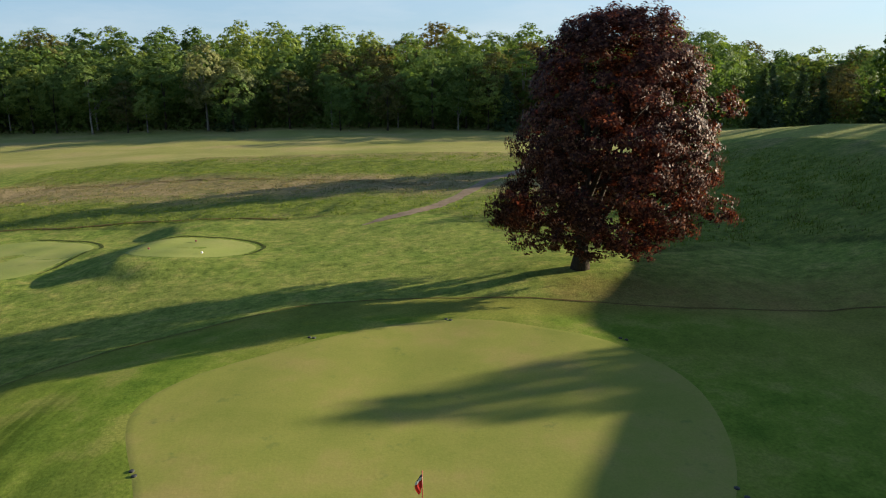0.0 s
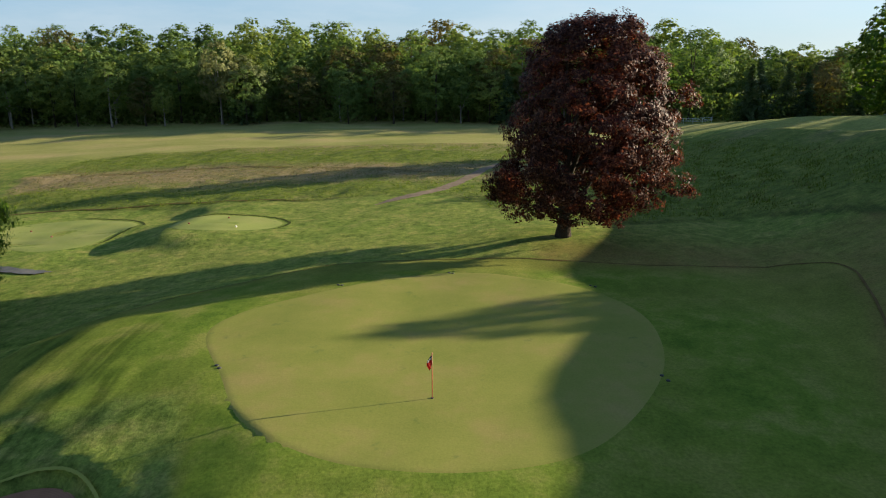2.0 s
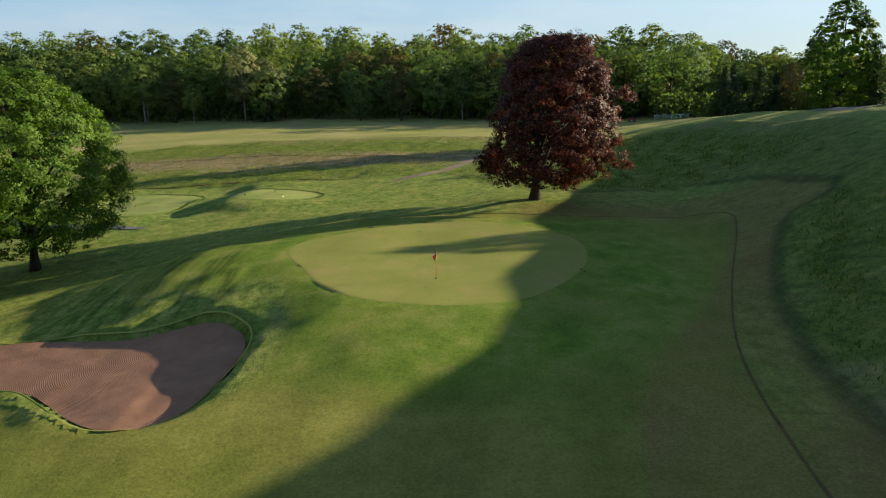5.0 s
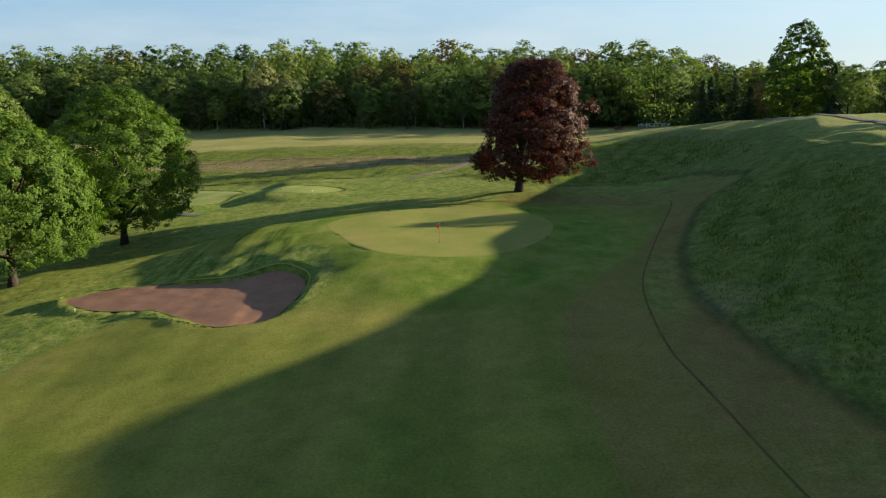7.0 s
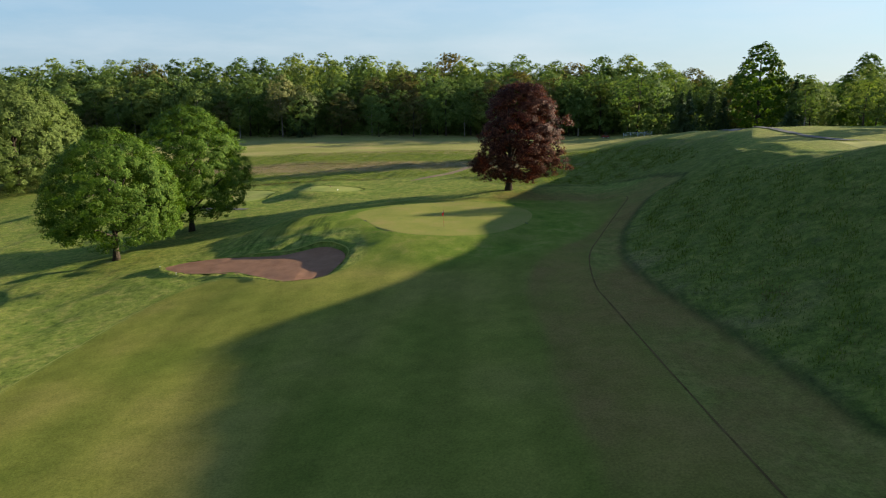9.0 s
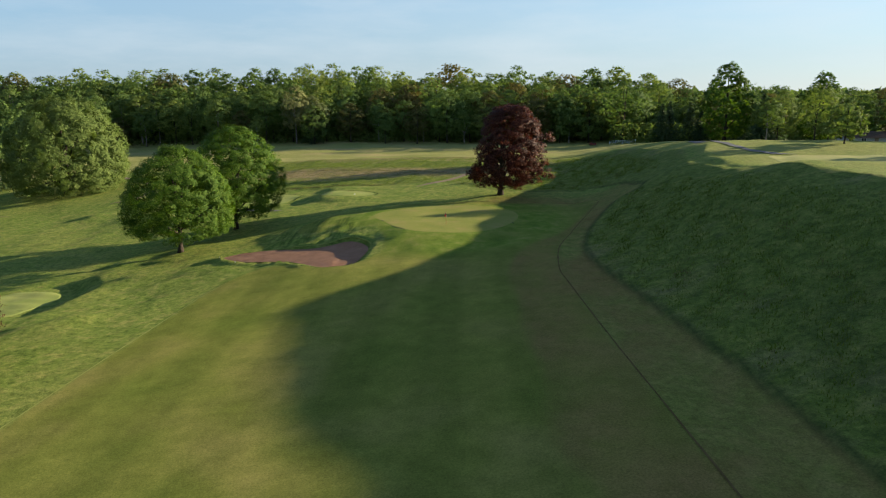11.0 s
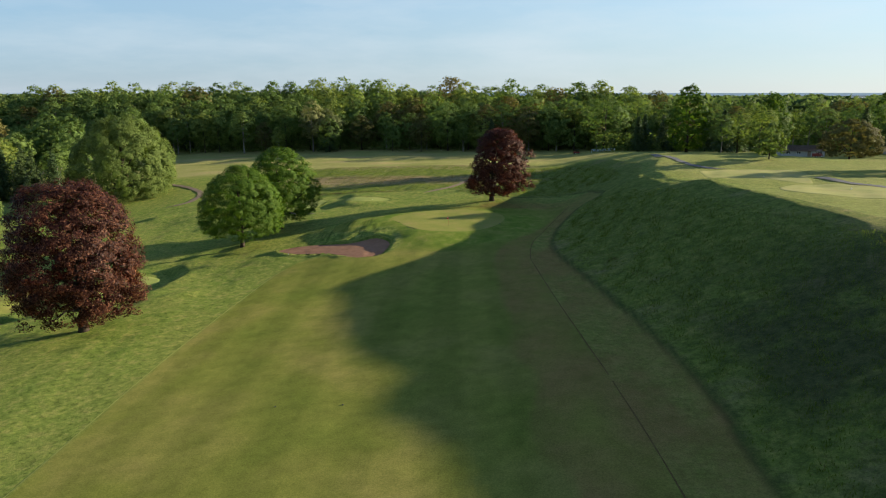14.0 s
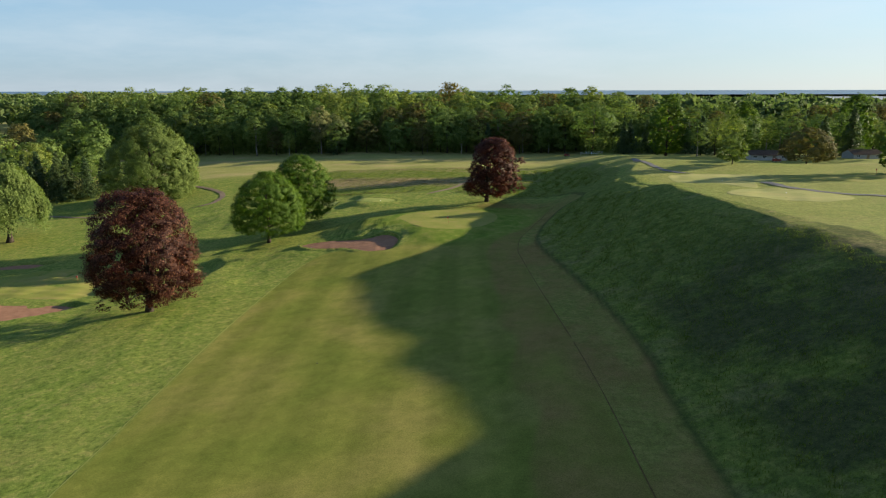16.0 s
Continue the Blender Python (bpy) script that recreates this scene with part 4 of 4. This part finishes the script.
# rows of the wood: depth behind its edge, spacing, least and most size
for row, (deep, step, least, most) in enumerate(((0, 11, 0.55, 0.85), (9, 10, 0.66, 0.95), (20, 12.5, 0.74, 0.9), (34, 13.5, 0.8, 0.96), (50, 14.5, 0.84, 1.0), (71, 16, 0.86, 1.04))):
    for i in range(int(390 / step)):
        x = -260 + i * step + rng.uniform(-3, 3) + (row % 2) * step * 0.5
        y = 203 + 0.0013 * max(0, -60 - x) ** 2 * max(0.0, 1 - deep / 90) + deep + rng.uniform(-3, 3)
        if row == 0 and rng.uniform() < 0.3:
            continue
        if row < 2:
            PLANTED.append((x, y, rng.choice(6, p=[0.26, 0.26, 0.18, 0.12, 0.12, 0.06]), rng.uniform(least, most)))
        else:
            PLANTED.append((x, y, 6 + rng.choice(4, p=[0.33, 0.28, 0.29, 0.10]), rng.uniform(least, most)))
# the tallest crowns that stand out of the canopy
PLANTED += [(-54, 289, 7, 1.03), (-66, 286, 7, 1.0), (-43, 288, 7, 0.98), (-84, 291, 6, 1.02), (-174, 300, 7, 0.98), (-2, 289, 9, 1.08), (80, 253, 8, 1.2), (68, 250, 6, 1.1), (96, 256, 6, 1.05)]
for i in range(20):
    PLANTED.append((rng.uniform(112, 240), rng.uniform(150, 178), rng.choice(5), rng.uniform(0.6, 0.85)))
for i in range(36):
    PLANTED.append((rng.uniform(125, 300), rng.uniform(205, 262), 6 + rng.choice(4), rng.uniform(0.66, 0.86)))
for i in range(26):
    PLANTED.append((rng.uniform(-290, -152), rng.uniform(126, 160), rng.choice(5), rng.uniform(0.6, 0.85)))
for i in range(20):
    PLANTED.append((rng.uniform(-340, -160), rng.uniform(160, 225), 6 + rng.choice(4), rng.uniform(0.7, 0.9)))
PLANTED += [(x, y, k, s) for x, y, k, s in ((104, 104, 0, 0.6), (113, 114, 1, 0.62), (127, 106, 2, 0.6), (141, 112, 0, 0.66), (150, 116, 1, 0.7), (168, 106, 2, 0.6), (98, 122, 3, 0.62), (136, 122, 4, 0.66), (158, 92, 0, 0.5))]
PLANTED += [(71, 197, 1, 1.1), (106, 190, 4, 0.66), (58, 204, 6, 0.86), (46, 206, 8, 0.85), (120, 193, 0, 0.85), (134, 190, 1, 0.8), (148, 194, 2, 0.85)]
PLANTED += [(-69, 206, 5, 1.08), (-62, 207, 5, 0.95), (-3, 205, 1, 0.98)]
first = set()
for x, y, kind, s in PLANTED:
    m = pose(x, y, gz(x, y) - 0.2, 0, 0, rng.uniform(0, 360))
    ob = KINDS[kind]
    if kind in first:
        ob = copy_thing(ob, m)
    else:
        first.add(kind)
        ob.matrix_basis = m
        tagged(ob, ("tall leafy broadleaf tree in the wood", "russet-tinged broadleaf tree in the wood", "pale-leaved tree at the edge of the wood")[(kind in (4, 9)) + 2 * (kind == 5)], "tree", "woodland trees")
    wide = s * rng.uniform(1.0, 1.4) if kind < 6 else s
    ob.scale = (wide, wide * rng.uniform(0.85, 1.0), s * rng.uniform(0.95, 1.05))
tagged(stand(SPRUCE, 88, 190, 0, 0.8), "dark green spruce at the edge of the wood", "tree", "spruces")
for x, y, s in ((84, 186, 0.75), (97, 192, 0.8), (100, 187, 0.66), (114, 184, 0.8), (126, 178, 0.85), (112, 158, 0.85), (-62, 206, 0.9), (-140, 226, 0.95), (134, 96, 0.75), (18, 200, 0.75), (152, 110, 0.9), (-150, 122, 0.8), (-156, 119, 0.9), (-163, 123, 0.85), (-146, 128, 0.7), (-171, 120, 0.8), (-165, 128, 0.9), (-173, 127, 0.95), (-180, 129, 0.9), (-187, 127, 0.85)):
    ob = copy_thing(SPRUCE, pose(x, y, gz(x, y), 0, 0, rng.uniform(0, 360)))
    ob.scale = (s, s, s)
big = broad_tree("maple", 81, 24.8, [0.06, 0.2, 0.4, 0.6, 0.8, 0.93, 1.0], [5, 7.8, 8.4, 7.6, 5.4, 3, 1.0], 150, 1.6, 1500, 12, 0.34, MAPLE_LEAF, BARK, 0.5, 0.12, 8)
tagged(stand(big, 88, 130), "tall dense green tree above the bank", "tree")
for x, y, turn, s, up in ((120, 133, 120, 0.88, 0.9), (163, 129, 30, 1.0, 1.0), (131, 42, 200, 1.0, 0.7)):
    ob = copy_thing(big, pose(x, y, gz(x, y), 0, 0, turn))
    ob.scale = (s, s, up)
small = broad_tree("young_tree", 82, 9.6, [0.12, 0.25, 0.5, 0.75, 1.0], [2.5, 4.4, 4.4, 3.0, 0.6], 60, 0.9, 700, 14, 0.2, WOOD_LEAF, BARK, 0.16, 0.2, 5)
tagged(stand(small, 85.8, 55.3), "small leafy tree beside the high tees", "tree")
bush = broad_tree("hawthorn", 83, 11.0, [0.1, 0.25, 0.5, 0.75, 1.0], [5.5, 8.4, 8.6, 6.6, 2.0], 120, 1.2, 1500, 14, 0.22, BROWN_LEAF, BARK, 0.22, 0.14, 8)
tagged(stand(bush, 117.5, 73.5, 0, 1.06), "wide round olive-leaved thorn tree on mown grass", "tree")


def leafy_stuff(name, pos, size, mat, label, seed):
    r2 = np.random.RandomState(seed)
    n = len(pos)
    nrm = unit(r2, n) + np.array([0, -0.25, 0.5])
    nrm /= np.linalg.norm(nrm, axis=1)[:, None]
    s = size * r2.uniform(0.6, 1.4, n)
    v, f = quads_of(pos, nrm, s, s * 0.65, r2)
    return tagged(mesh_object(name, v, f, mat, None, False), label, "plants", kind="stuff")


# shrubs and saplings that close the foot of the wood
n = 20000
ux = rng.uniform(-250, 100, n)
uy = 209 + 0.0013 * np.maximum(0, -60 - ux) ** 2 + rng.uniform(0, 26, n)
lump = 0.5 + 0.5 * ripple(ux, uy, 14, 21)
uz = ground(ux, uy) + rng.uniform(0, 1, n) ** 1.3 * (2.5 + 5.0 * lump)
ux2, uy2 = rng.uniform(66, 300, 14000), rng.uniform(186, 206, 14000)
uz2 = ground(ux2, uy2) + rng.uniform(0, 1, 14000) ** 1.3 * 8
ux3, uy3 = rng.uniform(-280, -150, 3000), rng.uniform(150, 175, 3000)
uz3 = ground(ux3, uy3) + rng.uniform(0, 1, 3000) ** 1.3 * 6
ux4, uy4 = rng.uniform(-260, 300, 16000), rng.uniform(226, 240, 16000)
uz4 = ground(ux4, uy4) + rng.uniform(0, 1, 16000) * 15
leafy_stuff("thicket", np.column_stack((ux4, uy4, uz4)), 1.0, WOOD_LEAF, "dense dark thicket inside the wood", 7)
leafy_stuff("undergrowth", np.concatenate([np.column_stack(a) for a in ((ux, uy, uz), (ux2, uy2, uz2), (ux3, uy3, uz3))]), 0.5, WOOD_LEAF, "dark shrubs and saplings under the woodland trees", 6)

# woods that roll on towards the lake
FAR_LEAF = leaf_material("far_leaf", [(0.0, (0.060, 0.095, 0.030)), (1.0, (0.110, 0.140, 0.050))], (1.2, 1.3, 0.9), 0.0, 0.8, 0.1)
crowns = 950
fy = 345 + 720 * rng.uniform(0, 1, crowns) ** 1.4
fx = (rng.uniform(-0.8, 0.85, crowns)) * (fy + 160)
cr, ch = rng.uniform(6, 10, crowns) * (1 + fy / 1800), rng.uniform(15, 23, crowns)
per = 60
k = np.repeat(np.arange(crowns), per)
d = unit(rng, crowns * per)
d[:, 2] = np.abs(d[:, 2])
pos = np.column_stack([fx[k], fy[k], (ground(fx, fy) + ch * 0.55)[k]]) + d * np.column_stack([cr[k], cr[k], ch[k] * 0.45])
far_x, far_y = rng.uniform(-1300, 1300, 1500), rng.uniform(900, 1540, 1500)
far_k = np.repeat(np.arange(1500), 26)
bulge = unit(rng, 1500 * 26)
bulge[:, 2] = np.abs(bulge[:, 2])
far_size = rng.uniform(6, 10, 1500)
beyond = np.column_stack([far_x, far_y, ground(far_x, far_y) + rng.uniform(0, 3, 1500)])[far_k] + bulge * far_size[far_k][:, None] * np.array([1.6, 1.6, 0.55])
leafy_stuff("distant_woods", beyond, 4.5, FAR_LEAF, "hazy woods along the lake shore", 8)
leafy_stuff("far_woods", pos, 3.2, FAR_LEAF, "distant rolling woods towards the lake", 7)
lake = mesh_object("lake", [(-4900, 1530, 20), (4900, 1530, 20), (4900, 4900, 20), (-4900, 4900, 20)], [(0, 1, 2, 3)], WATER, None, False)
tagged(lake, "blue open water along the horizon", "water", kind="structure")

# ---- tall grass on the bank and in the rough ----
def tufts(name, x, y, tall_by, mat, label, seed):
    r2 = np.random.RandomState(seed)
    n = len(x)
    z = ground(x, y) + 0.1
    a = r2.uniform(0, 6.283, n)
    w, h = r2.uniform(0.025, 0.07, n), tall_by * r2.uniform(0.5, 1.4, n)
    lean = r2.normal(size=(n, 2)) * 0.25 * h[:, None]
    v = np.stack([np.column_stack([x - np.cos(a) * w, y - np.sin(a) * w, z]), np.column_stack([x + np.cos(a) * w, y + np.sin(a) * w, z]),
                  np.column_stack([x + lean[:, 0], y + lean[:, 1], z + h])], 1).reshape(-1, 3)
    return tagged(mesh_object(name, v, np.arange(n * 3).reshape(-1, 3), mat, None, False), label, "grass", kind="stuff")


n = 260000
tx, ty = rng.uniform(19, 60, n), rng.uniform(-108, 130, n)
clump = ripple(tx, ty, 3.2, 31) + 0.3 * ripple(tx, ty, 11, 32) + rng.uniform(-1.6, 1.6, n)
edge_in = inside(tx, ty, TALL)
keep = (edge_in + rng.uniform(-3, 0, n) > np.where(tx > 36, 5.0, 0.2)) & (clump > -0.2)
tx, ty = tx[keep], ty[keep]
half = ripple(tx, ty, 15, 33) + rng.uniform(-1, 1, len(tx)) > 1.0
tufts("bank_grass", tx[~half], ty[~half], 0.3, BLADE, "long uncut green grass on the bank", 41)
tufts("bank_hay", tx[half], ty[half], 0.22, STRAW, "straw-coloured seeding grass on the bank", 42)
n = 90000
tx, ty = rng.uniform(-85, 20, n), rng.uniform(58, 142, n)
keep = (inside(tx, ty, TALL) > 0.2) & (off_line(tx, ty, strip(PATH_LINE)) > 1.4) & (ripple(tx, ty, 4, 35) + rng.uniform(-0.8, 0.8, n) > 0.0)
tx, ty = tx[keep], ty[keep]
brown = np.abs(ty + 0.12 * (tx + 30) - 106.5) + rng.uniform(-7, 7, len(tx)) < 8
tufts("meadow_hay", tx[brown], ty[brown], 0.2, STRAW, "dry brownish grass across the meadow", 43)
tufts("meadow_grass", tx[~brown], ty[~brown], 0.2, BLADE, "uneven green rough grass across the meadow", 44)

# ---- the holes: stick, flag and cup ----
def flagstick(x, y, lift):
    pin = new("flagstick")
    pin.matrix_basis = pose(x, y, gz(x, y) + lift, 0, 0, 200)
    bm = bmesh.new()
    tube(bm, [(0, 0, -0.1), (0, 0, 1.2), (0, 0, 2.3)], [0.022, 0.021, 0.016], 10)
    tube(bm, [(0, 0, 2.3), (0, 0, 2.34)], [0.03, 0.012], 8)
    part("pole", bm, POLE, pin)
    bm = bmesh.new()
    tube(bm, [(0, 0, -0.09), (0, 0, 0.012)], [0.075, 0.075], 16)
    part("cup", bm, DARK, pin)
    # limp cloth hanging in folds from the top of the stick
    cloth = new("flag")
    cloth.parent = pin
    for name, u0, u1, mat in (("red_field", 0.42, 1.0, FLAG_RED), ("white_band", 0.2, 0.42, WHITE), ("blue_field", 0.0, 0.2, FLAG_BLUE)):
        bm = bmesh.new()
        rows = []
        for i in range(7):
            u = u0 + (u1 - u0) * i / 6
            rows.append([bm.verts.new((0.02 + 0.24 * v * math.sin(0.4 + 2.4 * u), 0.06 * math.sin(9 * v + 3 * u) * v, 2.22 - 0.5 * u - 0.22 * v * (0.4 + u))) for v in [k / 8 for k in range(9)]])
        for a, c in zip(rows, rows[1:]):
            for k in range(8):
                bm.faces.new((a[k], a[k + 1], c[k + 1], c[k])).smooth = True
        bmesh.ops.solidify(bm, geom=bm.faces[:], thickness=0.006)
        part(name, bm, mat, cloth)
    return pin


POLE = plain_material("red_lacquered_pole", (0.30, 0.05, 0.035), (0.42, 0.08, 0.05), 4.0, 0.4)
tagged(flagstick(-0.7, 20.9, 0.035), "thin red flagstick with limp red, white and blue flag", "flagstick")
tagged(flagstick(-89.7, 0.7, 0.05), "thin red flagstick on the lower green", "flagstick")
tagged(flagstick(118, 35.5, 0.06), "thin red flagstick on the high green", "flagstick")


def sprinkler(x, y):
    s = new("sprinkler_head")
    s.matrix_basis = pose(x, y, gz(x, y) + 0.03)
    bm = bmesh.new()
    tube(bm, [(0, 0, -0.1), (0, 0, 0.012), (0, 0, 0.018)], [0.11, 0.11, 0.10], 16)
    part("collar", bm, DARK, s)
    bm = bmesh.new()
    tube(bm, [(0, 0, 0.0), (0, 0, 0.024), (0, 0, 0.028)], [0.07, 0.07, 0.06], 14)
    part("lid", bm, DARK, s)
    return tagged(s, "black pop-up sprinkler head set in the turf", "sprinkler", "sprinkler heads")


for x, y in ((-12.35, 24.6), (-12.1, 24.25), (11.2, 23.5), (11.35, 22.9), (0.2, 42.3), (0.5, 42.1), (-8.0, 39.0), (-7.7, 38.9), (10.6, 38.9), (10.9, 38.7), (-11.4, -64), (-19.3, -62.7)):
    sprinkler(x, y)


def stake(x, y, mat, label):
    s = new("marker_post")
    s.matrix_basis = pose(x, y, gz(x, y), 0, 3, 30)
    bm = bmesh.new()
    box(bm, -0.03, -0.03, -0.2, 0.03, 0.03, 0.2)
    bmesh.ops.bevel(bm, geom=bm.edges[:], offset=0.009, segments=1, affect="EDGES")
    part("post", bm, mat, s)
    bm = bmesh.new()
    tube(bm, [(0, 0, 0.19), (0, 0, 0.22), (0, 0, 0.25)], [0.045, 0.045, 0.015], 8)
    part("cap", bm, mat, s)
    return tagged(s, label, "marker post", "marker posts")


for x, y in ((-38.9, 31.5), (-38.5, 39.4), (-91.4, 64.2)):
    stake(x, y, TIMBER, "short weathered wooden marker post in the rough")
for x, y in ((-39.4, 15.4), (-35.0, 10.0)):
    stake(x, y, WHITE, "small white marker post beside the sand")
for x, y in ((-67, 204), (-58, 202), (-27, 201), (-6, 200), (30, 199)):
    stake(x, y, WHITE, "small white marker post at the wood's edge")

# tee markers: small balls on spikes
for x, y in ((-29.0, 66.2), (-25.5, 69.6), (-23.2, 64.6), (-46.0, 68.4), (-50.5, 72.0), (72.0, 26.0), (72.5, -9.0)):
    m = new("tee_marker")
    m.matrix_basis = pose(x, y, gz(x, y) + 0.06)
    bm = bmesh.new()
    bmesh.ops.create_icosphere(bm, subdivisions=2, radius=0.11, matrix=Matrix.Translation((0, 0, 0.11)) @ Matrix.Diagonal((1, 1, 0.9, 1)))
    part("ball", bm, RED_PAINT if x < -24 else WHITE, m)
    bm = bmesh.new()
    tube(bm, [(0, 0, -0.08), (0, 0, 0.05)], [0.01, 0.02], 6)
    part("spike", bm, STEEL, m)
    tagged(m, "small round tee marker on clipped turf", "tee marker", "tee markers")

# rake left on the sand
rake = new("bunker_rake")
rake.matrix_basis = pose(-20.6, 16.0, -3.02, 0, 4, 12)
bm = bmesh.new()
tube(bm, [(0, 0, 0.05), (1.0, 0.02, 0.09), (2.0, 0, 0.05)], [0.03, 0.03, 0.025], 8)
part("handle", bm, DARK, rake)
bm = bmesh.new()
box(bm, -0.05, -0.35, 0.03, 0.03, 0.35, 0.09)
part("head", bm, DARK, rake)
for k in range(9):
    bm = bmesh.new()
    tube(bm, [(-0.01, -0.32 + 0.08 * k, 0.04), (-0.02, -0.32 + 0.08 * k, -0.05)], [0.012, 0.006], 5)
    part("tine", bm, DARK, rake)
tagged(rake, "dark bunker rake lying on brown sand", "rake")

# pipe fence at the far edge of the field
fence = new("rail_fence")
fence.matrix_basis = pose(62.8, 184, 0)
for k in range(5):
    x = 2.6 * k
    z = gz(62.8 + x, 184)
    bm = bmesh.new()
    tube(bm, [(x, 0, z - 0.3), (x, 0, z + 1.5), (x, 0, z + 1.54)], [0.06, 0.06, 0.03], 8)
    part("post", bm, STEEL, fence)
    if k < 4:
        z2 = gz(65.4 + x, 184)
        for h in (0.5, 0.9, 1.35):
            bm = bmesh.new()
            tube(bm, [(x, 0, z + h), (x + 2.6, 0, z2 + h)], [0.04, 0.04], 6)
            part("rail", bm, STEEL, fence)
tagged(fence, "grey three-rail pipe fence before the wood", "fence")


def house(x, y, turn, w, d, h, wall, roof, label):
    """A low gabled house with real openings' frames, panes and a door."""
    root = new("house")
    root.matrix_basis = pose(x, y, gz(x, y) - 0.2, 0, 0, turn)
    bm = bmesh.new()
    box(bm, -w / 2, -d / 2, 0, w / 2, d / 2, h)
    part("wall", bm, wall, root)
    for s in (-1, 1):
        bm = bmesh.new()
        v = [bm.verts.new(p) for p in ((s * w / 2, -d / 2, h), (s * w / 2, d / 2, h), (s * w / 2, 0, h + d * 0.2), (s * (w / 2 - 0.2), -d / 2, h), (s * (w / 2 - 0.2), d / 2, h), (s * (w / 2 - 0.2), 0, h + d * 0.2))]
        for f in ((0, 1, 2), (5, 4, 3), (0, 3, 4, 1), (1, 4, 5, 2), (2, 5, 3, 0)):
            bm.faces.new([v[i] for i in f])
        part("gable", bm, wall, root)
        bm = bmesh.new()
        e = 0.5
        v = [bm.verts.new(p) for p in ((-w / 2 - e, s * (d / 2 + e), h - 0.3 * e), (w / 2 + e, s * (d / 2 + e), h - 0.3 * e), (w / 2 + e, 0, h + d * 0.2 + 0.12), (-w / 2 - e, 0, h + d * 0.2 + 0.12))]
        bm.faces.new(v)
        bmesh.ops.solidify(bm, geom=bm.faces[:], thickness=0.18)
        part("roof", bm, roof, root)
    n = int(w // 3)
    for k in range(n):
        cx = -w / 2 + (k + 0.5) * w / n
        if k == n // 2:
            bm = bmesh.new()
            box(bm, cx - 0.5, -d / 2 - 0.06, 0.2, cx + 0.5, -d / 2 + 0.02, 2.0)
            part("door", bm, TIMBER, root)
            continue
        win = new("window")
        win.parent = root
        bm = bmesh.new()
        for a in ((cx - 0.7, 1.0, cx + 0.7, 1.08), (cx - 0.7, 1.82, cx + 0.7, 1.9), (cx - 0.7, 1.08, cx - 0.62, 1.82), (cx + 0.62, 1.08, cx + 0.7, 1.82), (cx - 0.03, 1.08, cx + 0.03, 1.82)):
            box(bm, a[0], -d / 2 - 0.07, a[1], a[2], -d / 2 + 0.02, a[3])
        part("frame", bm, WHITE, win)
        bm = bmesh.new()
        box(bm, cx - 0.63, -d / 2 - 0.03, 1.07, cx + 0.63, -d / 2 - 0.01, 1.83)
        part("pane", bm, PANE, win)
    return tagged(root, label, "house")


house(116, 100, -8, 13, 7, 2.1, SIDING, SHINGLE, "low pale-sided house half hidden behind trees")
house(152, 102, 4, 11, 7, 2.1, SIDING, SHINGLE, "low pale house behind the thorn tree")

# warehouse beyond the woods
ware = new("warehouse")
ware.matrix_basis = pose(545, 800, gz(545, 800) + 9, 0, 0, -8)
bm = bmesh.new()
box(bm, -45, -20, -10, 45, 20, 8)
part("wall", bm, SIDING, ware)
bm = bmesh.new()
v = [bm.verts.new(p) for p in ((-46, -21, 8), (46, -21, 8), (46, 0, 12), (-46, 0, 12), (46, 21, 8), (-46, 21, 8))]
bm.faces.new([v[i] for i in (0, 1, 2, 3)])
bm.faces.new([v[i] for i in (3, 2, 4, 5)])
bmesh.ops.solidify(bm, geom=bm.faces[:], thickness=0.5)
part("roof", bm, HAZY_ROOF, ware)
tagged(ware, "long white-roofed warehouse among distant woods", "warehouse")


def cart(x, y, turn, label):
    c = new("utility_cart")
    c.matrix_basis = pose(x, y, gz(x, y) + 0.06, 0, 0, turn)
    bm = bmesh.new()
    box(bm, -1.3, -0.6, 0.35, 1.3, 0.6, 0.8)
    box(bm, 0.75, -0.58, 0.8, 1.28, 0.58, 1.05)
    box(bm, -1.28, -0.6, 0.8, -0.2, 0.6, 1.15)
    bmesh.ops.bevel(bm, geom=bm.edges[:], offset=0.06, segments=2, affect="EDGES")
    part("body", bm, RED_PAINT, c)
    bm = bmesh.new()
    box(bm, -0.15, -0.5, 0.8, 0.4, 0.5, 1.0)
    box(bm, -0.2, -0.5, 1.0, -0.05, 0.5, 1.4)
    bmesh.ops.bevel(bm, geom=bm.edges[:], offset=0.04, segments=2, affect="EDGES")
    part("seat", bm, DARK, c)
    for sx, top in ((0.7, 0.62), (-0.25, -0.25)):
        for s in (-0.55, 0.55):
            bm = bmesh.new()
            tube(bm, [(sx, s, 0.9), (top, s, 1.9)], [0.03, 0.03], 6)
            part("roof_post", bm, DARK, c)
    bm = bmesh.new()
    box(bm, -0.4, -0.62, 1.88, 0.85, 0.62, 1.95)
    part("roof", bm, DARK, c)
    for sx in (-0.85, 0.85):
        for s in (-0.6, 0.6):
            w = new("wheel")
            w.parent = c
            bm = bmesh.new()
            tube(bm, [(sx, s - 0.1, 0.28), (sx, s + 0.1, 0.28)], [0.28, 0.28], 16)
            part("tyre", bm, DARK, w)
            bm = bmesh.new()
            tube(bm, [(sx, s - 0.11, 0.28), (sx, s + 0.11, 0.28)], [0.14, 0.14], 12)
            part("rim", bm, STEEL, w)
    return tagged(c, label, "cart")


cart(103.5, 64.5, 15, "dark red utility cart parked on the grass")
cart(55.5, 181, 10, "dark red utility cart beside the pipe fence")
